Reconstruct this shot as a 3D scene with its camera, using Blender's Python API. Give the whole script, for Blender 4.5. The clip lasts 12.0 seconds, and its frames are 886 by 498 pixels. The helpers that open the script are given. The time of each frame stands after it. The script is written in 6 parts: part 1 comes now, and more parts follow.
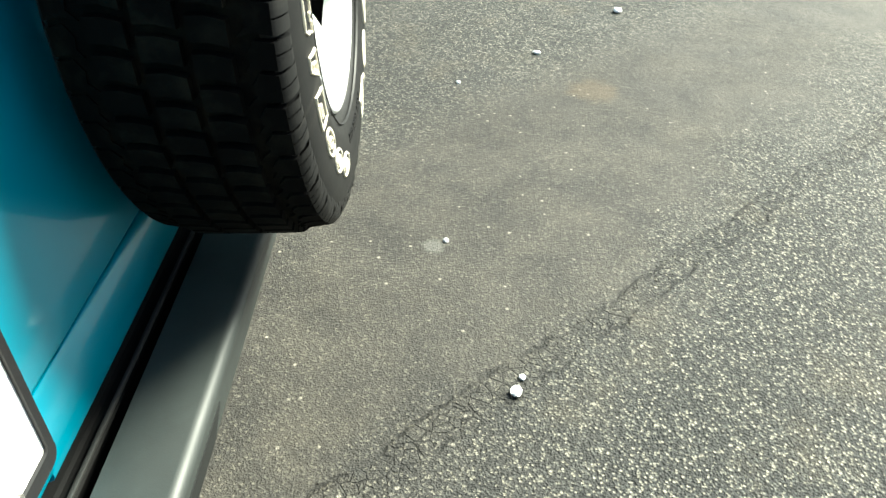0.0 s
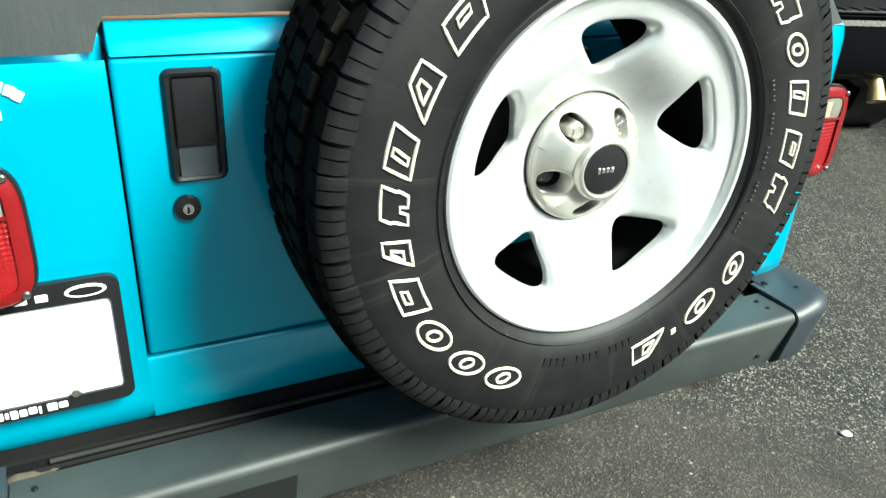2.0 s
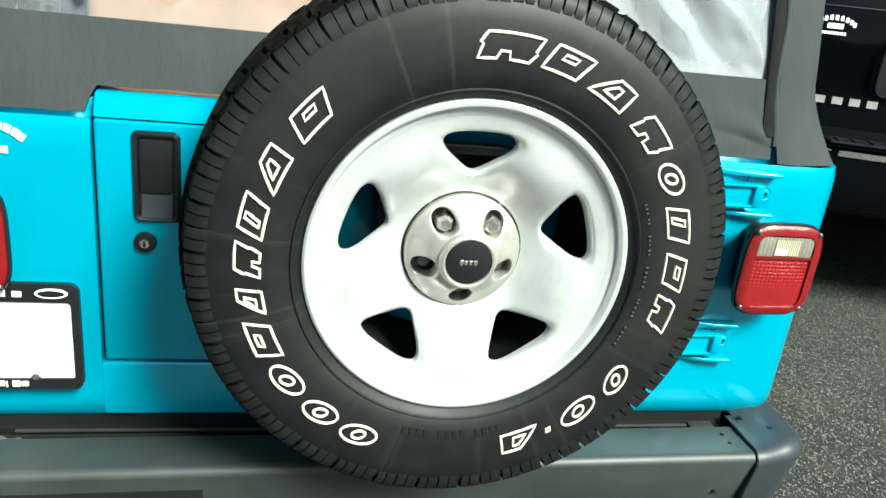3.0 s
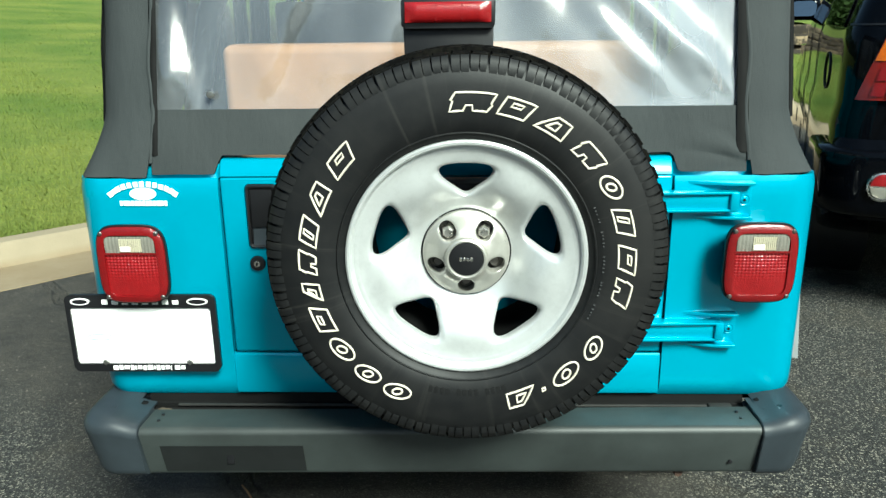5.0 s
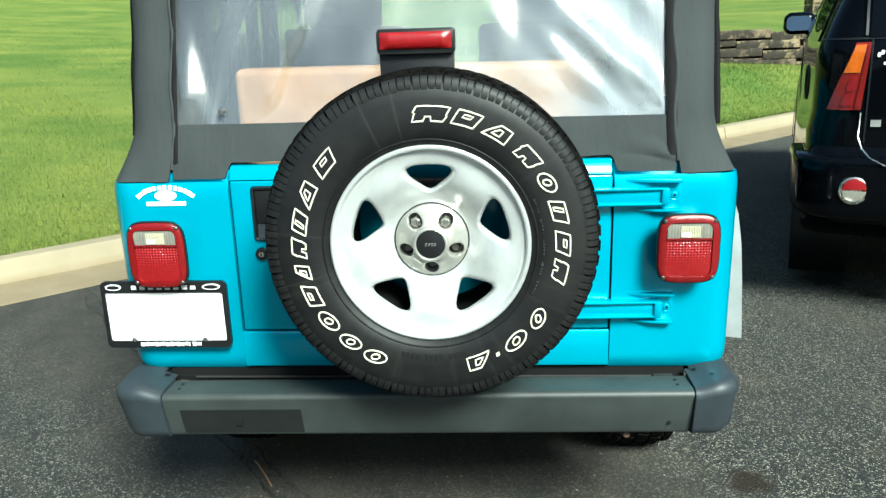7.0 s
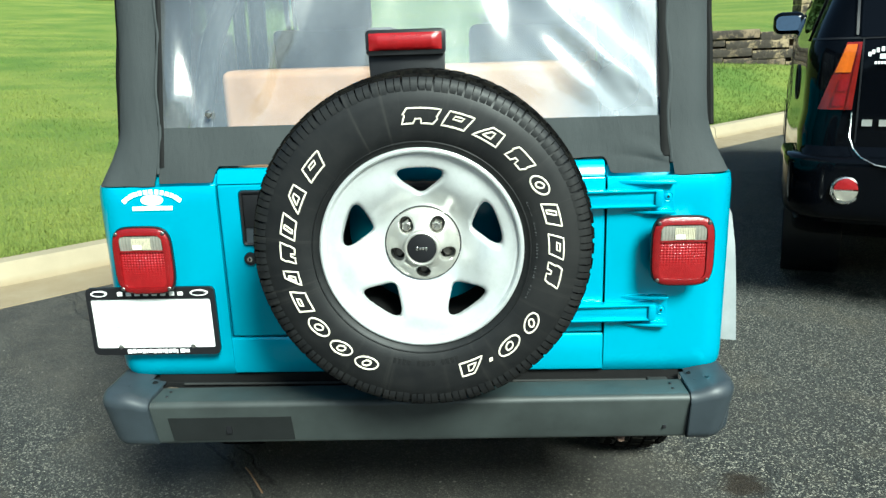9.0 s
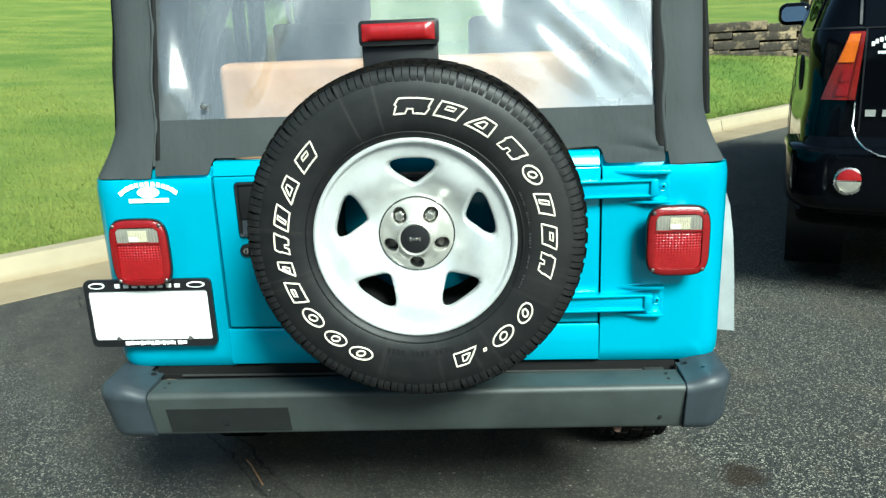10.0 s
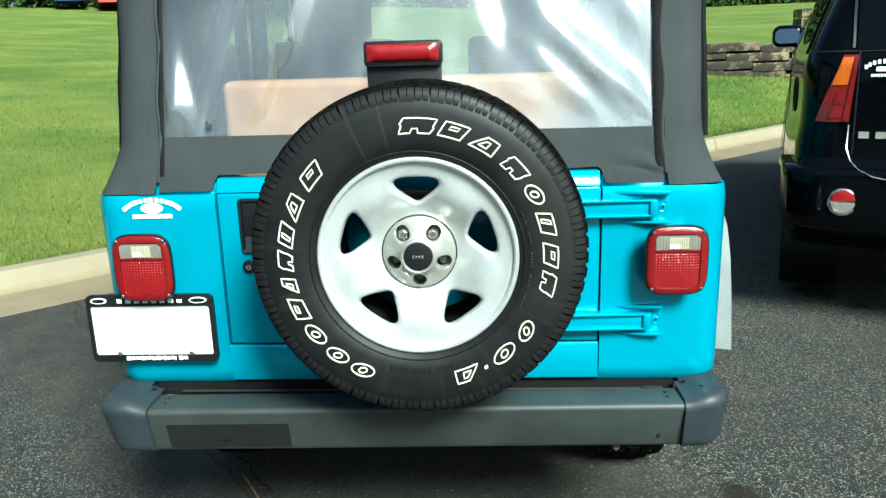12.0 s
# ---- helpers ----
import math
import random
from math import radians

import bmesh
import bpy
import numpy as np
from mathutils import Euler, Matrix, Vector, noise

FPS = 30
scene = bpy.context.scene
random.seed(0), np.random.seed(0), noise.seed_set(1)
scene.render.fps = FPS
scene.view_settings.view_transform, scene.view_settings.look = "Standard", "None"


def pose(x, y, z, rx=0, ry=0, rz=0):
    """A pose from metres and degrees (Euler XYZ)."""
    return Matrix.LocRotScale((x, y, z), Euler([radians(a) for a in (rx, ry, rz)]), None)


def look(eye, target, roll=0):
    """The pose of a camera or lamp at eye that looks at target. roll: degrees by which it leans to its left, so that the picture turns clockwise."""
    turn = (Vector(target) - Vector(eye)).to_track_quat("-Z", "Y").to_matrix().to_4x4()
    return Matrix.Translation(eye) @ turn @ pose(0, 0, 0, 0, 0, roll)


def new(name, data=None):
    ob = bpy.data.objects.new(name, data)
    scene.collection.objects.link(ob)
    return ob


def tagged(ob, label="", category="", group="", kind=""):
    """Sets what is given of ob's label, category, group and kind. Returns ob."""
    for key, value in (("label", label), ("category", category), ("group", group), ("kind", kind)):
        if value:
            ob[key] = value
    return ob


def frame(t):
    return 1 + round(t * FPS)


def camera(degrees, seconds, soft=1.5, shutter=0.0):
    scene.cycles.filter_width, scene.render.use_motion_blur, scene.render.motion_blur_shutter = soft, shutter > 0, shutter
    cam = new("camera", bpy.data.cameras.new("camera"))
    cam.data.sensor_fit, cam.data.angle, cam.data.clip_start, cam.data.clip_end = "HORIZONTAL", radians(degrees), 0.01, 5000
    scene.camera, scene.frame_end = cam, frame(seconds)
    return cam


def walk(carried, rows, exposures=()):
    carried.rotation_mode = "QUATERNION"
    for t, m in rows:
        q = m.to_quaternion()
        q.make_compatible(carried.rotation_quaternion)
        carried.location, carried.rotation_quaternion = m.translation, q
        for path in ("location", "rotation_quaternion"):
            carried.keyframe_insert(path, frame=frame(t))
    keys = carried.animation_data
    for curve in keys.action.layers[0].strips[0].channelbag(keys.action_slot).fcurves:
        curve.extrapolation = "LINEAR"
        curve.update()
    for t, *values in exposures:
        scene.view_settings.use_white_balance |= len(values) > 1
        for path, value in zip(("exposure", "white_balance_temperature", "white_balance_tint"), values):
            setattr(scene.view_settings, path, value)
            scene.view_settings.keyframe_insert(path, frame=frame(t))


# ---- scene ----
cam = camera(60.5, 12.0, soft=1.4, shutter=0.15)
PATH = [
    (0, (-0.960, -0.391, 1.194), (0.638, -0.377, -0.009), -1.0),
    (0.2, (-0.939, -0.438, 1.204), (0.649, -0.275, -0.001), 0.8),
    (0.3, (-0.921, -0.478, 1.220), (0.637, -0.211, -0.005), 1.9),
    (0.5, (-0.914, -0.538, 1.213), (0.612, 0.041, 0.056), 3.1),
    (1, (-0.847, -0.661, 1.215), (0.373, 0.514, 0.152), 1.5),
    (1.5, (-0.682, -0.775, 1.222), (0.356, 0.644, 0.267), 3.9),
    (2, (-0.535, -0.884, 1.244), (0.282, 0.704, 0.343), 2.6),
    (2.5, (-0.392, -1.045, 1.276), (0.172, 0.674, 0.424), 4.2),
    (3, (-0.221, -1.103, 1.296), (0.172, 0.724, 0.583), 5.9),
    (3.2, (-0.17, -1.122, 1.307), (0.163, 0.735, 0.641), 5.3),
    (4.8, (0.007, -1.434, 1.334), (-0.047, 0.476, 0.742), -1.2),
    (5, (0.002, -1.485, 1.338), (-0.063, 0.428, 0.759), -1.5),
    (5.5, (0.031, -1.6, 1.331), (-0.03, 0.308, 0.737), -1.0),
    (6, (0.129, -1.706, 1.343), (0.024, 0.213, 0.79), -2.4),
    (6.5, (0.152, -1.741, 1.352), (0.052, 0.19, 0.841), -4.0),
    (7, (0.126, -1.75, 1.352), (-0.003, 0.173, 0.817), -2.5),
    (7.2, (0.126, -1.75, 1.349), (0.019, 0.171, 0.801), -2.0),
    (8.8, (0.124, -1.728, 1.349), (0.019, 0.194, 0.804), -2.4),
    (9, (0.125, -1.725, 1.351), (0.018, 0.2, 0.818), -2.7),
    (9.5, (0.131, -1.728, 1.348), (0.019, 0.196, 0.812), -2.8),
    (10, (0.154, -1.727, 1.341), (0.026, 0.193, 0.796), -3.1),
    (10.5, (0.159, -1.735, 1.347), (0.027, 0.189, 0.819), -2.7),
    (11, (0.153, -1.734, 1.346), (0.04, 0.192, 0.822), -2.4),
    (11.5, (0.142, -1.74, 1.347), (0.031, 0.191, 0.84), -2.5),
    (12, (0.137, -1.742, 1.35), (0.027, 0.19, 0.845), -2.5),
]
walk(cam, [(t, look(eye, target, roll)) for t, eye, target, roll in PATH],
     [(0, 2.34, 6500, -5), (0.5, 2.28, 6350, -4), (1, 2.38, 6250, -4), (1.5, 1.74, 6050, -6), (2.5, 1.86, 6050, -6), (3.1, 1.50, 6050, -7), (5, 1.20, 5900, -9), (5.6, 1.43, 5850, -10), (9, 1.50, 5700, -11), (12, 1.37, 5600, -12)])

# ---- light ----
# a hazy afternoon sun behind the walk, a little to its right
SUN_WAY = Vector((0.40, -0.65, 0.68)).normalized()
world = bpy.data.worlds.new("sky")
scene.world = world
world.use_nodes = True
wn = world.node_tree.nodes
sky = wn.new("ShaderNodeTexSky")
sky.sky_type = 'NISHITA'
sky.sun_disc = False
sky.sun_elevation = math.asin(SUN_WAY.z)
sky.sun_rotation = math.atan2(SUN_WAY.x, SUN_WAY.y)
sky.air_density, sky.dust_density, sky.ozone_density = 1.0, 2.5, 1.0
world.node_tree.links.new(sky.outputs[0], wn["Background"].inputs[0])
wn["Background"].inputs[1].default_value = 0.05
sun = new("sun", bpy.data.lights.new("sun", 'SUN'))
sun.data.energy = 4.6
sun.data.angle = radians(20.0)
sun.data.color = (1.0, 0.95, 0.86)
sun.matrix_world = look(SUN_WAY * 30, (0, 0, 0))


# ---- materials ----
class Mat:
    """A node material with a principled shader and short ways to add texture."""

    def __init__(self, name, color=(0.5, 0.5, 0.5), rough=0.5, metal=0.0, spec=0.5, coat=0.0):
        self.m = bpy.data.materials.new(name)
        self.m.use_nodes = True
        self.t = self.m.node_tree
        self.b = self.t.nodes["Principled BSDF"]
        self.b.inputs["Base Color"].default_value = (*color, 1)
        self.b.inputs["Roughness"].default_value = rough
        self.b.inputs["Metallic"].default_value = metal
        self.b.inputs["Specular IOR Level"].default_value = spec
        self.b.inputs["Coat Weight"].default_value = coat
        self.b.inputs["Coat Roughness"].default_value = 0.08
        self.co = self.t.nodes.new("ShaderNodeTexCoord").outputs["Object"]

    def node(self, kind, **inputs):
        n = self.t.nodes.new(kind)
        for key, value in inputs.items():
            n.inputs[key.replace("_", " ")].default_value = value
        return n

    def link(self, a, b):
        self.t.links.new(a, b)

    def noise(self, scale, detail=4.0, rough=0.55, stretch=None):
        n = self.node("ShaderNodeTexNoise", Scale=scale, Detail=detail, Roughness=rough)
        self.link(self.mapped(stretch), n.inputs["Vector"])
        return n.outputs["Fac"]

    def mapped(self, stretch):
        if stretch is None:
            return self.co
        mp = self.node("ShaderNodeMapping")
        mp.inputs["Scale"].default_value = stretch
        self.link(self.co, mp.inputs["Vector"])
        return mp.outputs[0]

    def voronoi(self, scale, feature='F1', out="Distance"):
        n = self.node("ShaderNodeTexVoronoi", Scale=scale)
        n.feature = feature
        self.link(self.co, n.inputs["Vector"])
        return n.outputs[out]

    def ramp(self, fac, stops):
        r = self.t.nodes.new("ShaderNodeValToRGB")
        e = r.color_ramp.elements
        for n, (p, c) in enumerate(stops):
            el = e[n] if n < 2 else e.new(p)
            el.position = p
            el.color = (*c, 1) if not isinstance(c, (int, float)) else (c, c, c, 1)
        self.link(fac, r.inputs[0])
        return r.outputs[0]

    def mix(self, fac, a, b, blend='MIX'):
        n = self.t.nodes.new("ShaderNodeMix")
        n.data_type, n.blend_type = 'RGBA', blend
        for value, socket in ((fac, n.inputs[0]), (a, n.inputs[6]), (b, n.inputs[7])):
            if isinstance(value, (int, float)):
                socket.default_value = value
            elif isinstance(value, tuple):
                socket.default_value = (*value, 1)
            else:
                self.link(value, socket)
        return n.outputs[2]

    def math(self, op, a, b=0.0, c=0.0):
        n = self.t.nodes.new("ShaderNodeMath")
        n.operation = op
        for value, socket in zip((a, b, c), n.inputs):
            if isinstance(value, (int, float)):
                socket.default_value = value
            else:
                self.link(value, socket)
        return n.outputs[0]

    def color(self, out):
        self.link(out, self.b.inputs["Base Color"])
        return self

    def rough(self, fac, lo, hi):
        self.link(self.math('MULTIPLY_ADD', fac, hi - lo, lo), self.b.inputs["Roughness"])
        return self

    def bump(self, height, strength=0.3, dist=0.002):
        n = self.node("ShaderNodeBump", Strength=strength, Distance=dist)
        self.link(height, n.inputs["Height"])
        if self.b.inputs["Normal"].is_linked:
            self.link(self.b.inputs["Normal"].links[0].from_socket, n.inputs["Normal"])
        self.link(n.outputs[0], self.b.inputs["Normal"])
        return self


def paint_mat():
    m = Mat("turquoise_paint", (0.0, 0.36, 0.44), 0.30, 0.25, 0.5, 0.6)
    dust = m.noise(3.0, 6.0, 0.65)
    m.color(m.mix(m.ramp(dust, [(0.4, 0.0), (0.8, 0.35)]), (0.001, 0.285, 0.415), (0.012, 0.240, 0.345)))
    m.rough(m.noise(14.0, 5.0), 0.24, 0.42)
    m.bump(m.noise(900.0, 2.0), 0.03, 0.0005)
    return m.m


def asphalt_mat():
    m = Mat("asphalt", (0.05, 0.05, 0.05), 0.8, 0.0, 0.22)
    grain = m.voronoi(195.0)
    tone = m.voronoi(195.0, out="Color")
    sep = m.t.nodes.new("ShaderNodeSeparateColor")
    m.link(tone, sep.inputs[0])
    pale = m.ramp(sep.outputs[0], [(0.0, (0.013, 0.0145, 0.0145)), (0.5, (0.031, 0.033, 0.032)), (0.76, (0.080, 0.083, 0.078)), (1.0, (0.41, 0.385, 0.31))])
    large = m.noise(0.9, 6.0, 0.6)
    pos = m.t.nodes.new("ShaderNodeSeparateXYZ")
    m.link(m.co, pos.inputs[0])
    # dust and sealer fill the grain behind the parked jeep
    line = m.math('ADD', m.math('ADD', m.math('MULTIPLY', pos.outputs[1], CRACK[1]), m.math('MULTIPLY', pos.outputs[0], CRACK[0])), CRACK[2])
    edge = m.math('SUBTRACT', 0.31, m.math('ADD', m.math('MULTIPLY', pos.outputs[0], 0.65), m.math('MULTIPLY', pos.outputs[1], 0.76)))
    near = m.math('ADD', edge, m.math('MULTIPLY', m.math('SUBTRACT', m.noise(1.9, 6.0), 0.5), 0.7))
    filled = m.math('MULTIPLY', m.ramp(near, [(0.52, 0.82), (0.82, 0.0)]), m.ramp(m.math('MULTIPLY', m.math('MULTIPLY_ADD', pos.outputs[1], 0.8, pos.outputs[0]), 0.25), [(0.23, 1.0), (0.33, 0.08)]))
    film = m.mix(m.ramp(m.noise(5.0, 7.0, 0.65), [(0.35, 0.0), (0.68, 1.0)]), (0.027, 0.0252, 0.023), (0.060, 0.0545, 0.0455))
    worn = m.mix(filled, m.mix(m.ramp(large, [(0.35, 0.0), (0.65, 0.4)]), pale, (0.045, 0.044, 0.041)), film)
    rusty = m.math('MULTIPLY', m.ramp(m.noise(3.1, 6.0, 0.7), [(0.52, 0.0), (0.66, 0.32)]), m.math('SUBTRACT', 1.0, filled))
    worn = m.mix(rusty, worn, (0.13, 0.11, 0.075))
    joint = m.ramp(grain, [(0.25, 1.0), (0.75, 0.0)])
    gap = m.math('MULTIPLY', m.math('SUBTRACT', 1.0, joint), m.math('SUBTRACT', 0.75, m.math('MULTIPLY', filled, 0.62)))
    dark = m.mix(gap, worn, (0.012, 0.012, 0.012))
    fleck_at = m.t.nodes.new("ShaderNodeSeparateColor")
    m.link(m.voronoi(38.0, out="Color"), fleck_at.inputs[0])
    fleck = m.math('MULTIPLY', m.ramp(fleck_at.outputs[1], [(0.86, 0.0), (0.90, 0.8)]), m.ramp(m.voronoi(38.0), [(0.10, 1.0), (0.20, 0.0)]))
    dark = m.mix(fleck, dark, (0.26, 0.24, 0.20))
    # two cracks side by side with rungs between, running off from the rear of the parked cars
    wob = m.math('MULTIPLY', m.math('SUBTRACT', m.noise(6.0, 4.0), 0.5), 0.10)
    off = m.math('ABSOLUTE', m.math('ADD', line, wob))
    rung = m.math('MULTIPLY', m.ramp(off, [(0.020, 1.0), (0.045, 0.0)]), m.ramp(m.voronoi(34.0, 'DISTANCE_TO_EDGE'), [(0.015, 1.0), (0.06, 0.0)]))
    rail = m.ramp(m.math('ABSOLUTE', m.math('SUBTRACT', off, 0.034)), [(0.0025, 1.0), (0.008, 0.0)])
    rail = m.math('MULTIPLY', rail, m.ramp(m.noise(7.0, 3.0), [(0.36, 0.0), (0.50, 1.0)]))
    crack = m.math('MULTIPLY', m.math('MAXIMUM', m.math('MULTIPLY', rung, 0.75), rail), m.ramp(m.noise(11.0, 4.0), [(0.36, 0.35), (0.54, 1.0)]))
    dark = m.mix(m.math('MULTIPLY', crack, 0.75), dark, (0.006, 0.006, 0.006))

    def spot(x, y, r, tint, much):
        nonlocal dark
        dx, dy = m.math('SUBTRACT', pos.outputs[0], x), m.math('SUBTRACT', pos.outputs[1], y)
        d = m.math('SQRT', m.math('ADD', m.math('MULTIPLY', dx, dx), m.math('MULTIPLY', dy, dy)))
        d = m.math('ADD', d, m.math('MULTIPLY', m.math('SUBTRACT', m.noise(16.0, 3.0), 0.5), r * 1.2))
        dark = m.mix(m.math('MULTIPLY', m.ramp(m.math('DIVIDE', d, r), [(0.5, 1.0), (1.0, 0.0)]), much), dark, tint)

    for args in SPOTS:
        spot(*args)
    fine = m.ramp(m.noise(430.0, 3.0, 0.7), [(0.36, 0.45), (0.64, 1.55)])
    m.color(m.mix(1.0, dark, fine, 'MULTIPLY'))
    m.rough(m.noise(2.0, 3.0), 0.55, 0.8)
    m.bump(m.math('MULTIPLY', grain, m.math('SUBTRACT', 1.0, m.math('MULTIPLY', filled, 0.8))), 0.65, 0.006)
    m.bump(m.voronoi(310.0), 0.5, 0.003)
    m.bump(m.math('SUBTRACT', 1.0, crack), 0.7, 0.006)
    m.bump(m.noise(120.0, 5.0), 0.45, 0.003)
    return m.m


CRACK = (-0.7634, -0.6459, -0.2107)
SPOTS = [(0.641, -0.356, 0.035, (0.13, 0.13, 0.12), 0.45), (0.89, 0.345, 0.085, (0.016, 0.011, 0.007), 0.85), (1.92, 2.30, 0.16, (0.005, 0.005, 0.006), 0.95), (2.04, 2.02, 0.06, (0.006, 0.006, 0.006), 0.9),
         (1.56, -0.92, 0.11, (0.10, 0.072, 0.040), 0.32), (-0.36, -0.30, 0.05, (0.14, 0.07, 0.03), 0.5)]


def rubber_mat():
    """Tyre side: dark rubber, a brownish film in patches and faint streaks run out from the bead."""
    m = Mat("tyre_rubber", (0.01, 0.01, 0.01), 0.6, 0.0, 0.30)
    flat = m.node("ShaderNodeVectorMath")
    flat.operation = 'MULTIPLY'
    flat.inputs[1].default_value = (1, 0, 1)
    m.link(m.co, flat.inputs[0])
    way = m.node("ShaderNodeVectorMath")
    way.operation = 'NORMALIZE'
    m.link(flat.outputs[0], way.inputs[0])
    ray = m.node("ShaderNodeTexNoise", Scale=16.0, Detail=6.0, Roughness=0.7)
    m.link(way.outputs[0], ray.inputs["Vector"])
    streak = m.math('MULTIPLY', m.ramp(ray.outputs["Fac"], [(0.55, 0.0), (0.74, 1.0)]), m.noise(8.0, 3.0))
    n = m.noise(30.0, 6.0, 0.65)
    film = m.mix(m.ramp(n, [(0.4, 0.0), (0.75, 0.6)]), (0.0036, 0.0039, 0.0045), (0.0115, 0.0114, 0.0112))
    film = m.mix(m.ramp(m.noise(4.5, 4.0), [(0.45, 0.0), (0.7, 0.5)]), film, (0.0135, 0.0130, 0.0122))
    m.color(m.mix(m.math('MULTIPLY', streak, 0.55), film, (0.055, 0.052, 0.046)))
    m.rough(m.noise(9.0, 4.0), 0.42, 0.68)
    m.bump(m.noise(400.0, 3.0), 0.12, 0.001)
    return m.m


def tread_mat():
    m = Mat("dusty_tread", (0.003, 0.003, 0.003), 0.85, 0.0, 0.03)
    m.color(m.mix(m.ramp(m.noise(26.0, 6.0, 0.7), [(0.48, 0.0), (0.72, 0.8)]), (0.0028, 0.0028, 0.0028), (0.013, 0.012, 0.009)))
    m.rough(m.noise(40.0, 3.0), 0.65, 0.95)
    m.bump(m.noise(220.0, 4.0), 0.2, 0.0015)
    return m.m


def fabric_mat():
    m = Mat("black_top_fabric", (0.028, 0.029, 0.031), 0.85, 0.0, 0.3)
    weave = m.noise(600.0, 2.0)
    fade = m.noise(4.0, 5.0)
    m.color(m.mix(fade, (0.019, 0.023, 0.024), (0.040, 0.044, 0.045)))
    m.bump(weave, 0.35, 0.0015)
    m.bump(m.noise(18.0, 4.0, 0.6, (1.0, 1.0, 0.25)), 0.35, 0.012)
    return m.m


def plastic_mat(name, color, lo=0.4, hi=0.65, grain=500.0, spec=0.5):
    m = Mat(name, color, 0.5, 0.0, spec)
    pale = tuple(min(1.0, c * 1.5 + min(0.012, 0.5 * c)) for c in color)
    m.color(m.mix(m.ramp(m.noise(7.0, 6.0, 0.65), [(0.38, 0.0), (0.75, 0.8)]), color, pale))
    m.rough(m.noise(12.0, 4.0), lo, hi)
    m.bump(m.noise(grain, 3.0), 0.15, 0.001)
    return m.m


def metal_mat(name, color, lo=0.25, hi=0.45, metal=0.9):
    m = Mat(name, color, 0.35, metal, 0.5)
    m.color(m.mix(m.ramp(m.noise(40.0, 6.0, 0.7), [(0.45, 0.0), (0.8, 0.5)]), color, tuple(c * 0.72 for c in color)))
    m.rough(m.noise(25.0, 5.0), lo, hi)
    return m.m


def lens_mat(name, color, cells=260.0, trans=0.35):
    m = Mat(name, color, 0.20, 0.0, 0.5, 0.35)
    m.b.inputs["Transmission Weight"].default_value = trans
    m.color(m.mix(m.noise(60.0, 3.0), color, tuple(c * 0.6 for c in color)))
    m.bump(m.voronoi(cells), 0.22, 0.002)
    return m.m


def vinyl_mat():
    """Clear, slightly milky sheet: it lets see through and mirrors the sky at its waves."""
    mat = bpy.data.materials.new("clear_vinyl")
    mat.use_nodes = True
    t = mat.node_tree
    t.nodes.clear()
    out = t.nodes.new("ShaderNodeOutputMaterial")
    clear = t.nodes.new("ShaderNodeBsdfTransparent")
    clear.inputs[0].default_value = (0.80, 0.82, 0.82, 1)
    haze = t.nodes.new("ShaderNodeBsdfDiffuse")
    haze.inputs[0].default_value = (0.68, 0.73, 0.79, 1)
    gloss = t.nodes.new("ShaderNodeBsdfGlossy")
    gloss.inputs["Roughness"].default_value = 0.13
    fres = t.nodes.new("ShaderNodeFresnel")
    fres.inputs[0].default_value = 2.3
    co = t.nodes.new("ShaderNodeTexCoord")
    smear = t.nodes.new("ShaderNodeTexNoise")
    smear.inputs["Scale"].default_value = 3.0
    smear.inputs["Detail"].default_value = 2.0
    amount = t.nodes.new("ShaderNodeMapRange")
    amount.inputs[1].default_value, amount.inputs[2].default_value = 0.35, 0.8
    amount.inputs[3].default_value, amount.inputs[4].default_value = 0.16, 0.36
    a, b = t.nodes.new("ShaderNodeMixShader"), t.nodes.new("ShaderNodeMixShader")
    t.links.new(co.outputs["Object"], smear.inputs["Vector"])
    t.links.new(smear.outputs["Fac"], amount.inputs[0])
    # painted haze: milkier towards the hinge side, to imitate the brighter glare there
    where, side, scaled = t.nodes.new("ShaderNodeSeparateXYZ"), t.nodes.new("ShaderNodeMapRange"), t.nodes.new("ShaderNodeMath")
    side.inputs[1].default_value, side.inputs[2].default_value = -0.45, 0.45
    side.inputs[3].default_value, side.inputs[4].default_value = 0.45, 1.35
    scaled.operation = 'MULTIPLY'
    t.links.new(co.outputs["Object"], where.inputs[0])
    t.links.new(where.outputs[0], side.inputs[0])
    t.links.new(amount.outputs[0], scaled.inputs[0])
    t.links.new(side.outputs[0], scaled.inputs[1])
    t.links.new(scaled.outputs[0], a.inputs[0])
    t.links.new(clear.outputs[0], a.inputs[1])
    t.links.new(haze.outputs[0], a.inputs[2])
    t.links.new(fres.outputs[0], b.inputs[0])
    t.links.new(a.outputs[0], b.inputs[1])
    t.links.new(gloss.outputs[0], b.inputs[2])
    t.links.new(b.outputs[0], out.inputs[0])
    return mat


def glass_mat(name, tint):
    mat = bpy.data.materials.new(name)
    mat.use_nodes = True
    t = mat.node_tree
    t.nodes.clear()
    out = t.nodes.new("ShaderNodeOutputMaterial")
    clear = t.nodes.new("ShaderNodeBsdfTransparent")
    clear.inputs[0].default_value = (*tint, 1)
    gloss = t.nodes.new("ShaderNodeBsdfGlossy")
    gloss.inputs["Roughness"].default_value = 0.02
    fres = t.nodes.new("ShaderNodeFresnel")
    fres.inputs[0].default_value = 1.5
    b = t.nodes.new("ShaderNodeMixShader")
    t.links.new(fres.outputs[0], b.inputs[0])
    t.links.new(clear.outputs[0], b.inputs[1])
    t.links.new(gloss.outputs[0], b.inputs[2])
    t.links.new(b.outputs[0], out.inputs[0])
    return mat


